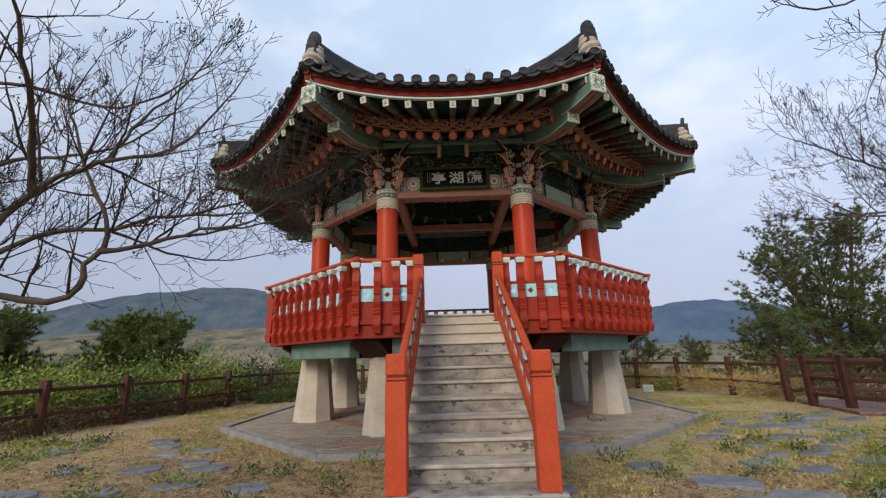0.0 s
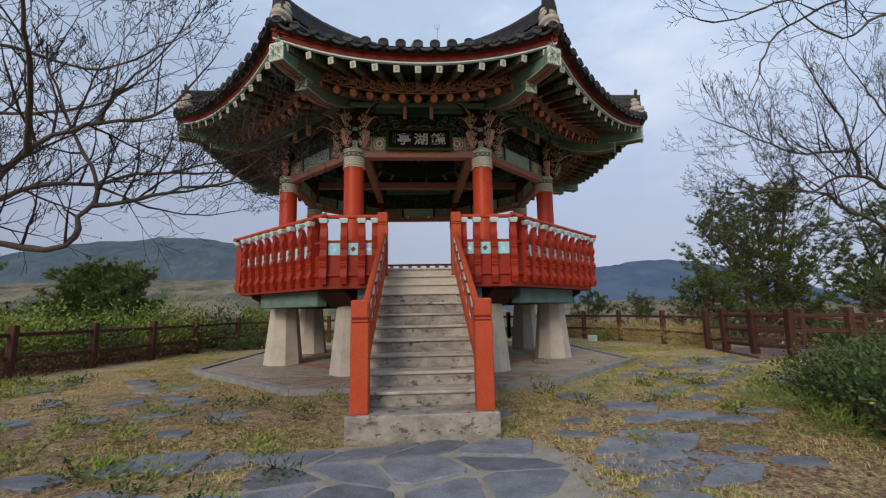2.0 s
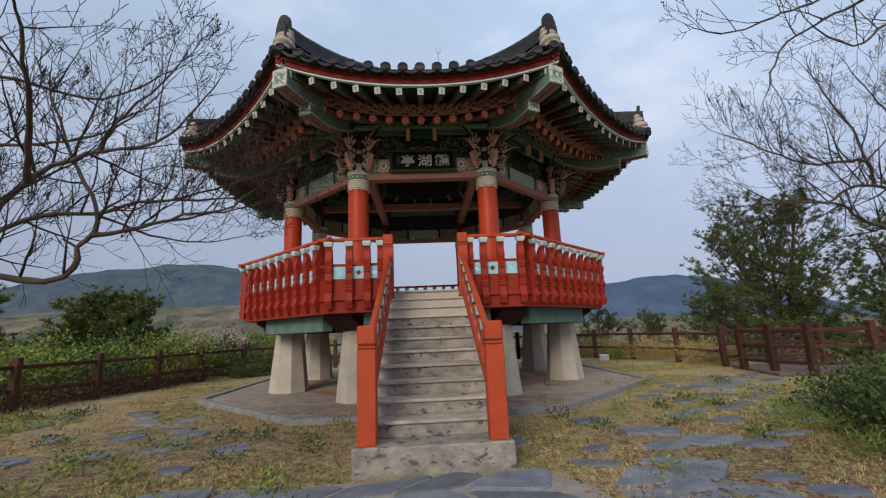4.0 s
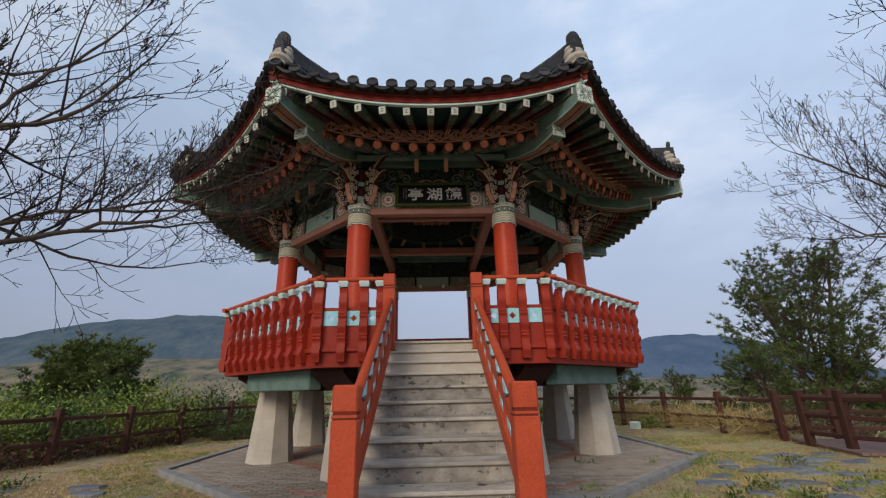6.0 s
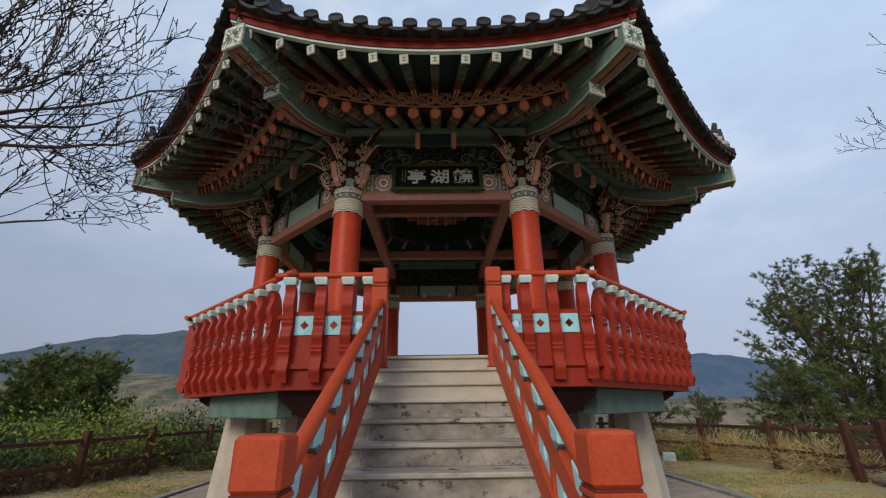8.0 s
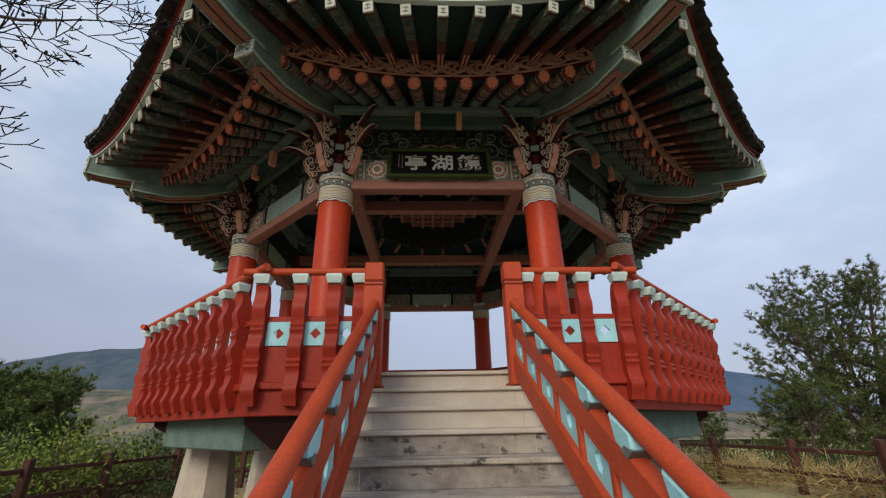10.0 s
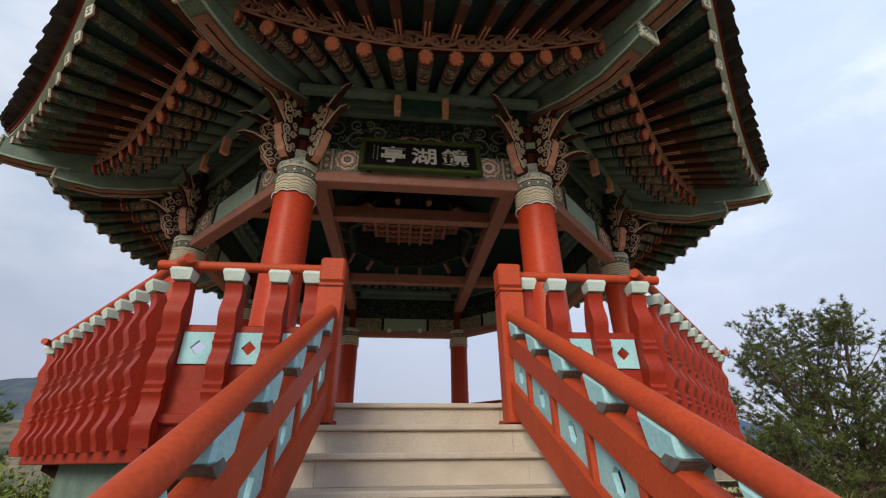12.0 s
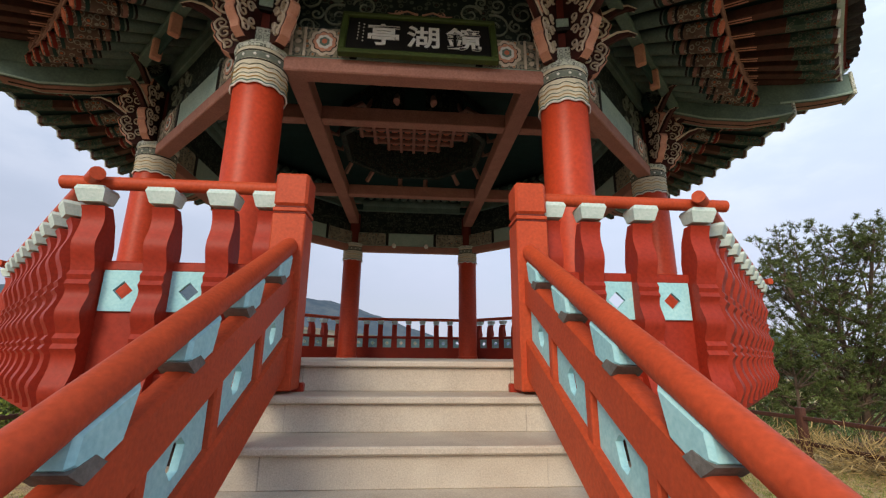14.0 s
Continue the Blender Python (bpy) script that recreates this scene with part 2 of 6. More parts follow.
METAL = material("grey metal", (0.35, 0.35, 0.36), (0.25, 0.25, 0.26), 0.4, 9, 60, 0.03, metal=0.8)


def soil():
    """Ground of bare earth, straw and green patches."""
    m = bpy.data.materials.new("lawn soil")
    m.use_nodes = True
    n, l = m.node_tree.nodes, m.node_tree.links
    b = n["Principled BSDF"]
    tex = n.new("ShaderNodeTexCoord")

    def layer(scale, low, high, detail=8):
        t = n.new("ShaderNodeTexNoise")
        t.inputs["Scale"].default_value, t.inputs["Detail"].default_value, t.inputs["Roughness"].default_value = scale, detail, 0.68
        l.new(tex.outputs["Object"], t.inputs["Vector"])
        r = n.new("ShaderNodeValToRGB")
        r.color_ramp.elements[0].position, r.color_ramp.elements[1].position = low, high
        l.new(t.outputs["Fac"], r.inputs["Fac"])
        return r.outputs["Color"], t.outputs["Fac"]

    def mixed(fac, one, two):
        x = n.new("ShaderNodeMix")
        x.data_type = "RGBA"
        l.new(fac, x.inputs[0])
        for slot, value in ((6, one), (7, two)):
            if isinstance(value, tuple):
                x.inputs[slot].default_value = (*value, 1)
            else:
                l.new(value, x.inputs[slot])
        return x.outputs[2]

    patches, _ = layer(0.45, 0.42, 0.62)
    litter, _ = layer(5.5, 0.50, 0.62)
    sides = n.new("ShaderNodeSeparateXYZ")
    l.new(tex.outputs["Object"], sides.inputs[0])
    east = n.new("ShaderNodeMapRange")
    east.inputs["From Min"].default_value, east.inputs["From Max"].default_value = -6.0, 5.0
    l.new(sides.outputs["X"], east.inputs["Value"])
    tilt = n.new("ShaderNodeMath")
    tilt.operation = "MULTIPLY"
    l.new(patches, tilt.inputs[0])
    l.new(east.outputs["Result"], tilt.inputs[1])
    patches = tilt.outputs[0]
    straw, _ = layer(2.2, 0.40, 0.60)
    specks, grain = layer(42, 0.41, 0.60)
    earth = mixed(specks, (0.155, 0.086, 0.047), (0.55, 0.37, 0.215))
    dry = mixed(specks, (0.30, 0.22, 0.085), (0.66, 0.53, 0.26))
    green = mixed(specks, (0.15, 0.18, 0.035), (0.46, 0.44, 0.14))
    base = mixed(litter, mixed(straw, earth, dry), mixed(specks, (0.12, 0.066, 0.042), (0.30, 0.19, 0.115)))
    l.new(mixed(patches, base, mixed(straw, dry, green)), b.inputs["Base Color"])
    b.inputs["Roughness"].default_value = 0.95
    bp = n.new("ShaderNodeBump")
    bp.inputs["Strength"].default_value, bp.inputs["Distance"].default_value = 0.7, 0.05
    l.new(grain, bp.inputs["Height"])
    l.new(bp.outputs["Normal"], b.inputs["Normal"])
    return m


SOIL = soil()


def distance_material(name, near, far, haze_glow, amount, scale):
    """Wooded hills a kilometre off, the haze of the air painted in as emission."""
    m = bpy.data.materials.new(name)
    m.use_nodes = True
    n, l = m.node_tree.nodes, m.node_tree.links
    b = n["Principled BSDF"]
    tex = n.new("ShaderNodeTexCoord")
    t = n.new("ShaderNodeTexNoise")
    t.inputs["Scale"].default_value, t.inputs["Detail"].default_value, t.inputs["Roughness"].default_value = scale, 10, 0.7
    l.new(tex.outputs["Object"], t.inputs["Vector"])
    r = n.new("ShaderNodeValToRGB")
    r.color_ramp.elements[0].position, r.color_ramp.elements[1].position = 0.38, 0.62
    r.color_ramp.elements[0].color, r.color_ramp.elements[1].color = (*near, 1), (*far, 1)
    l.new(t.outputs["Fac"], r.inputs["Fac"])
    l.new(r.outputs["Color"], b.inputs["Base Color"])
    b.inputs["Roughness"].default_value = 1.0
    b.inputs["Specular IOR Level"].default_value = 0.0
    # The air's haze is an even bluish emission added to the hill's own colours.
    b.inputs["Emission Color"].default_value = (*haze_glow, 1)
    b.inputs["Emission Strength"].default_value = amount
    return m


HILL_FAR = distance_material("far hill with painted haze", (0.02, 0.03, 0.034), (0.062, 0.070, 0.062), (0.13, 0.20, 0.32), 0.33, 0.035)
HILL_BLUE = distance_material("far mountain with painted haze", (0.02, 0.03, 0.04), (0.05, 0.06, 0.07), (0.11, 0.19, 0.36), 0.42, 0.02)
HILL_NEAR = distance_material("near hill with painted haze", (0.025, 0.042, 0.022), (0.20, 0.145, 0.095), (0.15, 0.18, 0.21), 0.24, 0.06)


# ---- mesh helpers ----
class Geo:
    """Vertices and faces gathered for one mesh."""

    def __init__(self):
        self.v, self.f = [], []

    def add(self, verts, faces):
        k = len(self.v)
        self.v += [tuple(p) for p in verts]
        self.f += [tuple(i + k for i in face) for face in faces]
        return self

    def box(self, lo, hi, m=None, bevel=0.008):
        c = [(a + b) / 2 for a, b in zip(lo, hi)]
        h = [(b - a) / 2 for a, b in zip(lo, hi)]
        e = min(bevel, *(x * 0.45 for x in h))
        pts, index = [], {}
        for sx in (-1, 1):
            for sy in (-1, 1):
                for sz in (-1, 1):
                    s = (sx, sy, sz)
                    for axis in range(3):
                        index[s, axis] = len(pts)
                        pts.append(Vector([c[i] + s[i] * (h[i] - (0 if i == axis else e)) for i in range(3)]))
        faces = []
        for axis in range(3):
            o = [i for i in range(3) if i != axis]
            for s in (-1, 1):
                ring = []
                for p, q in ((-1, -1), (1, -1), (1, 1), (-1, 1)):
                    k = [0, 0, 0]
                    k[axis], k[o[0]], k[o[1]] = s, p, q
                    ring.append(index[tuple(k), axis])
                faces.append(ring)
            for p in (-1, 1):
                for q in (-1, 1):
                    one, two = [0, 0, 0], [0, 0, 0]
                    one[axis], two[axis] = -1, 1
                    one[o[0]] = two[o[0]] = p
                    one[o[1]] = two[o[1]] = q
                    one, two = tuple(one), tuple(two)
                    faces.append([index[one, o[0]], index[two, o[0]], index[two, o[1]], index[one, o[1]]])
        for sx in (-1, 1):
            for sy in (-1, 1):
                for sz in (-1, 1):
                    faces.append([index[(sx, sy, sz), a] for a in range(3)])
        if m is not None:
            pts = [m @ p for p in pts]
        return self.add(pts, faces)

    def tube(self, pts, radii, n=8, flat=1.0, caps=True):
        pts = [Vector(p) for p in pts]
        radii = radii if isinstance(radii, (list, tuple)) else [radii] * len(pts)
        ring0, side = len(self.v), None
        for i, p in enumerate(pts):
            way = (pts[min(i + 1, len(pts) - 1)] - pts[max(i - 1, 0)]).normalized()
            if side is None:
                side = way.cross(Vector((0, 0, 1)) if abs(way.z) < 0.9 else Vector((1, 0, 0))).normalized()
            side = (side - way * side.dot(way)).normalized()
            up = side.cross(way)
            for k in range(n):
                a = 2 * math.pi * k / n
                self.v.append(tuple(p + radii[i] * (math.cos(a) * side + math.sin(a) * flat * up)))
        for i in range(len(pts) - 1):
            for k in range(n):
                q = ring0 + i * n
                self.f.append((q + k, q + (k + 1) % n, q + n + (k + 1) % n, q + n + k))
        if caps:
            self.f.append(tuple(ring0 + k for k in reversed(range(n))))
            self.f.append(tuple(ring0 + (len(pts) - 1) * n + k for k in range(n)))
        return self

    def prism(self, outline, depth, m=None):
        """An outline in x, z drawn out along y, centred on it."""
        n = len(outline)
        pts = [Vector((x, -depth / 2, z)) for x, z in outline] + [Vector((x, depth / 2, z)) for x, z in outline]
        if m is not None:
            pts = [m @ p for p in pts]
        return self.add(pts, [tuple(range(n)), tuple(reversed(range(n, 2 * n)))] + [(i, i + n, (i + 1) % n + n, (i + 1) % n) for i in range(n)])

    def lathe(self, profile, n=24, m=None):
        pts = [Vector((r * math.cos(2 * math.pi * k / n), r * math.sin(2 * math.pi * k / n), z)) for r, z in profile for k in range(n)]
        if m is not None:
            pts = [m @ p for p in pts]
        faces = [(i * n + k, i * n + (k + 1) % n, (i + 1) * n + (k + 1) % n, (i + 1) * n + k) for i in range(len(profile) - 1) for k in range(n)]
        return self.add(pts, faces + [tuple(reversed(range(n))), tuple((len(profile) - 1) * n + k for k in range(n))])

    def slab(self, outline, z0, z1, inset=0.0):
        """A flat piece with an outline in x, y; its upper edge drawn in a little."""
        n = len(outline)
        cx, cy = sum(p[0] for p in outline) / n, sum(p[1] for p in outline) / n
        up = [(cx + (x - cx) * (1 - inset), cy + (y - cy) * (1 - inset), z1) for x, y in outline]
        low = [(x, y, z1 - (z1 - z0) * 0.35) for x, y in outline]
        base = [(x, y, z0) for x, y in outline]
        return self.add(base + low + up, [tuple(range(2 * n, 3 * n))] + [(j * n + i, j * n + (i + 1) % n, (j + 1) * n + (i + 1) % n, (j + 1) * n + i) for j in range(2) for i in range(n)])

    def sheet(self, grid):
        rows, cols = len(grid), len(grid[0])
        return self.add([p for row in grid for p in row], [(i * cols + j, i * cols + j + 1, (i + 1) * cols + j + 1, (i + 1) * cols + j) for i in range(rows - 1) for j in range(cols - 1)])

    def mesh(self, name, mat, smooth=False):
        me = bpy.data.meshes.new(name)
        me.from_pydata(self.v, [], self.f)
        me.materials.append(mat)
        if smooth:
            me.shade_smooth()
            me.set_sharp_from_angle(angle=radians(40))
        me.update()
        return me


def part(name, geo, mat, parent, label="", m=None, smooth=False):
    """One mesh (a Geo or a mesh made before) as a part under its thing."""
    ob = new(name, geo.mesh(name, mat, smooth) if isinstance(geo, Geo) else geo)
    ob.parent = parent
    if m is not None:
        ob.matrix_basis = m
    return tagged(ob, label)


def thing(name, label, category, m=None, group="", kind="", geo=None, mat=None, smooth=False):
    ob = new(name, geo.mesh(name, mat, smooth) if geo else None)
    if m is not None:
        ob.matrix_basis = m
    return tagged(ob, label, category, group, kind)


def turn(k):
    return Matrix.Rotation(radians(45 * k), 4, "Z")


def octagon(apothem, z):
    r = apothem / math.cos(math.pi / 8)
    return [(r * math.sin(math.pi / 4 * k + math.pi / 8), -r * math.cos(math.pi / 4 * k + math.pi / 8), z) for k in range(8)]


def spiral(x, z, r, turns, start=0.0, hand=1, n=18):
    """A curl in the x, z plane, from its outer end to its heart."""
    out = []
    for i in range(n + 1):
        s = i / n
        a = start + hand * s * turns * 2 * math.pi
        out.append((x + r * (1 - 0.8 * s) * math.cos(a), 0.0, z + r * (1 - 0.8 * s) * math.sin(a)))
    return out


def ground_height(x, y):
    """Level round the pavilion, falling away beyond the fence."""
    d = math.hypot(x, y + 2)
    fall = max(0.0, d - 11.5)
    return 0.02 * noise.noise((x * 0.5, y * 0.5, 0)) - min(0.16 * fall + 0.004 * fall * fall, 9 + 0.02 * fall)


# ---- the ground, out to the hills ----
def build_ground():
    g = Geo()
    rings = [0.0] + [0.5 * i for i in range(1, 50)] + [25 * 1.16 ** i for i in range(1, 34)]
    n = 96
    pts = []
    for r in rings:
        for k in range(n):
            a = 2 * math.pi * k / n
            x, y = r * math.cos(a), r * math.sin(a) - 2
            pts.append((x, y, ground_height(x, y)))
    g.add(pts, [(i * n + k, i * n + (k + 1) % n, (i + 1) * n + (k + 1) % n, (i + 1) * n + k) for i in range(len(rings) - 1) for k in range(n)])
    thing("ground", "bare earth lawn with straw and green patches", "ground", kind="structure", geo=g, mat=SOIL, smooth=True)


build_ground()


def ridge(name, label, mat, centre, width, peak, depth, base, seed, dist_y=0):
    """One range of hills: a long mound with a broken crest."""
    g = Geo()
    grid = []
    for i in range(26):
        v = i / 25
        row = []
        for j in range(121):
            u = j / 60 - 1
            hump = max(0.0, 1 - u * u) ** 1.2
            h = peak * hump * (0.95 + 0.09 * noise.fractal((u * 2.6 + seed, seed, 0), 1.0, 2.0, 4))
            body = math.sin(v * math.pi) ** 0.8
            rough = peak * 0.035 * noise.fractal((u * 9 + seed, v * 5, 3), 1.0, 2.0, 5) * body
            row.append((centre[0] + u * width, centre[1] + (v - 0.5) * depth, base + h * body + rough))
        grid.append(row)
    g.sheet(grid)
    thing(name, label, "hill", kind="structure", geo=g, mat=mat, smooth=True)


ridge("hill_backdrop", "far wooded hills with blue haze painted in", HILL_FAR, (-385, 640), 560, 128, 300, -12, 3.1)
ridge("hill_backdrop", "far mountain behind the valley with blue haze painted in", HILL_BLUE, (450, 780), 400, 100, 300, -12, 8.4)
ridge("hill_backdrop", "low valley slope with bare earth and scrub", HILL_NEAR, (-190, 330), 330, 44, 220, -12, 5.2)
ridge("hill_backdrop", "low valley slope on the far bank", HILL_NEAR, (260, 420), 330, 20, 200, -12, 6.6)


# ---- the pavilion ----
DECK, COL, COLUMN_APOTHEM, COLUMN_HALF = 2.185, 0.222, 3.476, 1.44
pavilion = thing("pavilion", "octagonal red and green painted pavilion with a tiled roof", "pavilion")


def build_base():
    pier = Geo().lathe([(0.47, 0.06), (0.475, 0.09), (0.335, 1.46), (0.33, 1.475)], 8, Matrix.Rotation(radians(22.5), 4, "Z")).mesh("pier", CONCRETE)
    for k, (x, y, _) in enumerate(octagon(COLUMN_APOTHEM, 0)):
        part("pier", pier, CONCRETE, pavilion, "tapered cream concrete pier", Matrix.Translation((x, y, 0)) @ turn(k))
    slab = Geo()
    lo, hi = octagon(4.40, 1.95), octagon(4.40, DECK)
    slab.add(lo + hi, [tuple(reversed(range(8))), tuple(range(8, 16))] + [(i, (i + 1) % 8, (i + 1) % 8 + 8, i + 8) for i in range(8)])
    part("deck", slab, GRANITE, pavilion, "pale stone deck")
    half = 4.46 * math.tan(math.pi / 8)
    fascia = Geo().box((-half, -4.465, 1.80), (half, -4.405, 2.06)).mesh("fascia", RED)
    short = [Geo().box((-half, -4.465, 1.80), (-0.60, -4.405, 2.06)).mesh("fascia", RED), Geo().box((0.60, -4.465, 1.80), (half, -4.405, 2.06)).mesh("fascia", RED)]
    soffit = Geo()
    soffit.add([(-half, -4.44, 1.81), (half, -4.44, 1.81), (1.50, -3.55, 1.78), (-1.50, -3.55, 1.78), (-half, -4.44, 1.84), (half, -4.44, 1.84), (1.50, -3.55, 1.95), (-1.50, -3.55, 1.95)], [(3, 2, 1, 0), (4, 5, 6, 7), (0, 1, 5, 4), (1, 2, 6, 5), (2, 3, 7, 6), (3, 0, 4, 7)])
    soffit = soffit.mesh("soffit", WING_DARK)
    beam = Geo().box((-1.24, -4.22, 1.475), (1.24, -3.98, 1.812), bevel=0.015).mesh("beam", GREEN)
    bracket = Geo().prism([(-0.2, 0.0), (0.55, 0.0), (1.0, 0.26), (1.0, 0.335), (-0.2, 0.335)], 0.62).mesh("corner_bracket", WING_DARK)
    for k in range(8):
        for board in ([fascia] if k else short):
            part("fascia", board, RED, pavilion, "red fascia board", turn(k))
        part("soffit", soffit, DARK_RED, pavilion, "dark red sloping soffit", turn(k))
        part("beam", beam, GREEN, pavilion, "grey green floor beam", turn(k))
        part("corner_bracket", bracket, DARK_RED, pavilion, "dark red corner bracket", turn(k) @ Matrix.Rotation(radians(-67.5), 4, "Z") @ Matrix.Translation((3.55, 0, 1.48)) @ Matrix.Rotation(0, 4, "Z"))


def wing():
    """A carved bracket arm in two tiers: a lobed plate with pale scrolls, a peach rim and two long tongues."""
    half = 0.052
    outline = [(0.0, 0.0), (0.20, -0.015), (0.275, 0.03), (0.29, 0.09), (0.33, 0.12), (0.365, 0.165), (0.355, 0.21), (0.385, 0.24), (0.405, 0.29), (0.385, 0.335), (0.335, 0.36), (0.325, 0.42), (0.37, 0.44), (0.415, 0.48), (0.405, 0.525), (0.435, 0.56), (0.45, 0.605), (0.42, 0.65), (0.37, 0.68), (0.35, 0.78), (0.0, 0.78)]
    plate = Geo().prism(outline, 2 * half).mesh("bracket_wing", WING_DARK)
    rims = []
    for lo, hi in ((1, 11), (11, 20)):
        line = outline[lo:hi]
        rims.append(Geo().sheet([[(x + d, y, z) for x, z in line] for d, y in ((-0.01, -half + 0.002), (0.012, -half + 0.008), (0.014, 0.0), (0.012, half - 0.008), (-0.01, half - 0.002))]).mesh("rim", PEACH, True))
    curls = []
    for side in (-half - 0.004, half + 0.004):
        for x, z, r, st, h in ((0.23, 0.075, 0.055, 0.4, 1), (0.27, 0.20, 0.062, 2.0, -1), (0.16, 0.165, 0.05, 4.0, 1), (0.31, 0.30, 0.055, 0.5, 1), (0.19, 0.30, 0.055, 2.6, -1), (0.29, 0.46, 0.06, 2.0, -1), (0.18, 0.45, 0.05, 4.2, 1), (0.34, 0.59, 0.06, 0.5, 1), (0.23, 0.60, 0.06, 2.6, -1), (0.28, 0.71, 0.045, 1.2, 1), (0.15, 0.69, 0.045, 3.6, 1)):
            curls.append(Geo().tube([(px, side, pz) for px, _, pz in spiral(x, z, r, 1.25, st, h, 14)], [0.019 - 0.007 * i / 14 for i in range(15)], 5, 0.5).mesh("scroll", CURL, True))
        for lo, hi in ((2, 11), (11, 19)):
            curls.append(Geo().tube([(x - 0.028, side, z) for x, z in outline[lo:hi]], 0.012, 5).mesh("scroll", CURL, True))
    tongues, edges = [], []
    for z, reach in ((0.36, 0.0), (0.68, 0.03)):
        top = [(0.30, z + 0.03), (0.40 + reach, z + 0.10), (0.52 + reach, z + 0.175), (0.64 + reach, z + 0.205), (0.74 + reach, z + 0.175)]
        low = [(0.66 + reach, z + 0.165), (0.54 + reach, z + 0.105), (0.42 + reach, z + 0.02), (0.30, z - 0.05)]
        tongues.append(Geo().prism(top + low, 0.05).mesh("tongue", WING_DARK))
        for y in (-0.024, 0.024):
            edges.append(Geo().tube([(x, y, q - 0.008) for x, q in top], [0.016, 0.016, 0.014, 0.011, 0.004], 6).mesh("tongue_edge", CURL, True))
    return plate, rims, curls, tongues, edges


def scalloped_band():
    g = Geo()
    n = 64
    top, low = [], []
    for k in range(n):
        a = 2 * math.pi * k / n
        wave = 0.022 * abs(math.sin(a * 5)) - 0.02
        low.append(((COL + 0.012) * math.cos(a), (COL + 0.012) * math.sin(a), 4.525 + wave))
        top.append(((COL + 0.012) * math.cos(a), (COL + 0.012) * math.sin(a), 4.9))
    g.add(low + top, [(k, (k + 1) % n, (k + 1) % n + n, k + n) for k in range(n)])
    return g


def wavy_ring(z, thick, r=COL + 0.016):
    pts = []
    for k in range(65):
        a = 2 * math.pi * k / 64
        pts.append((r * math.cos(a), r * math.sin(a), z + 0.022 * abs(math.sin(a * 5)) - 0.02))
    return Geo().tube(pts, thick, 5, caps=False)


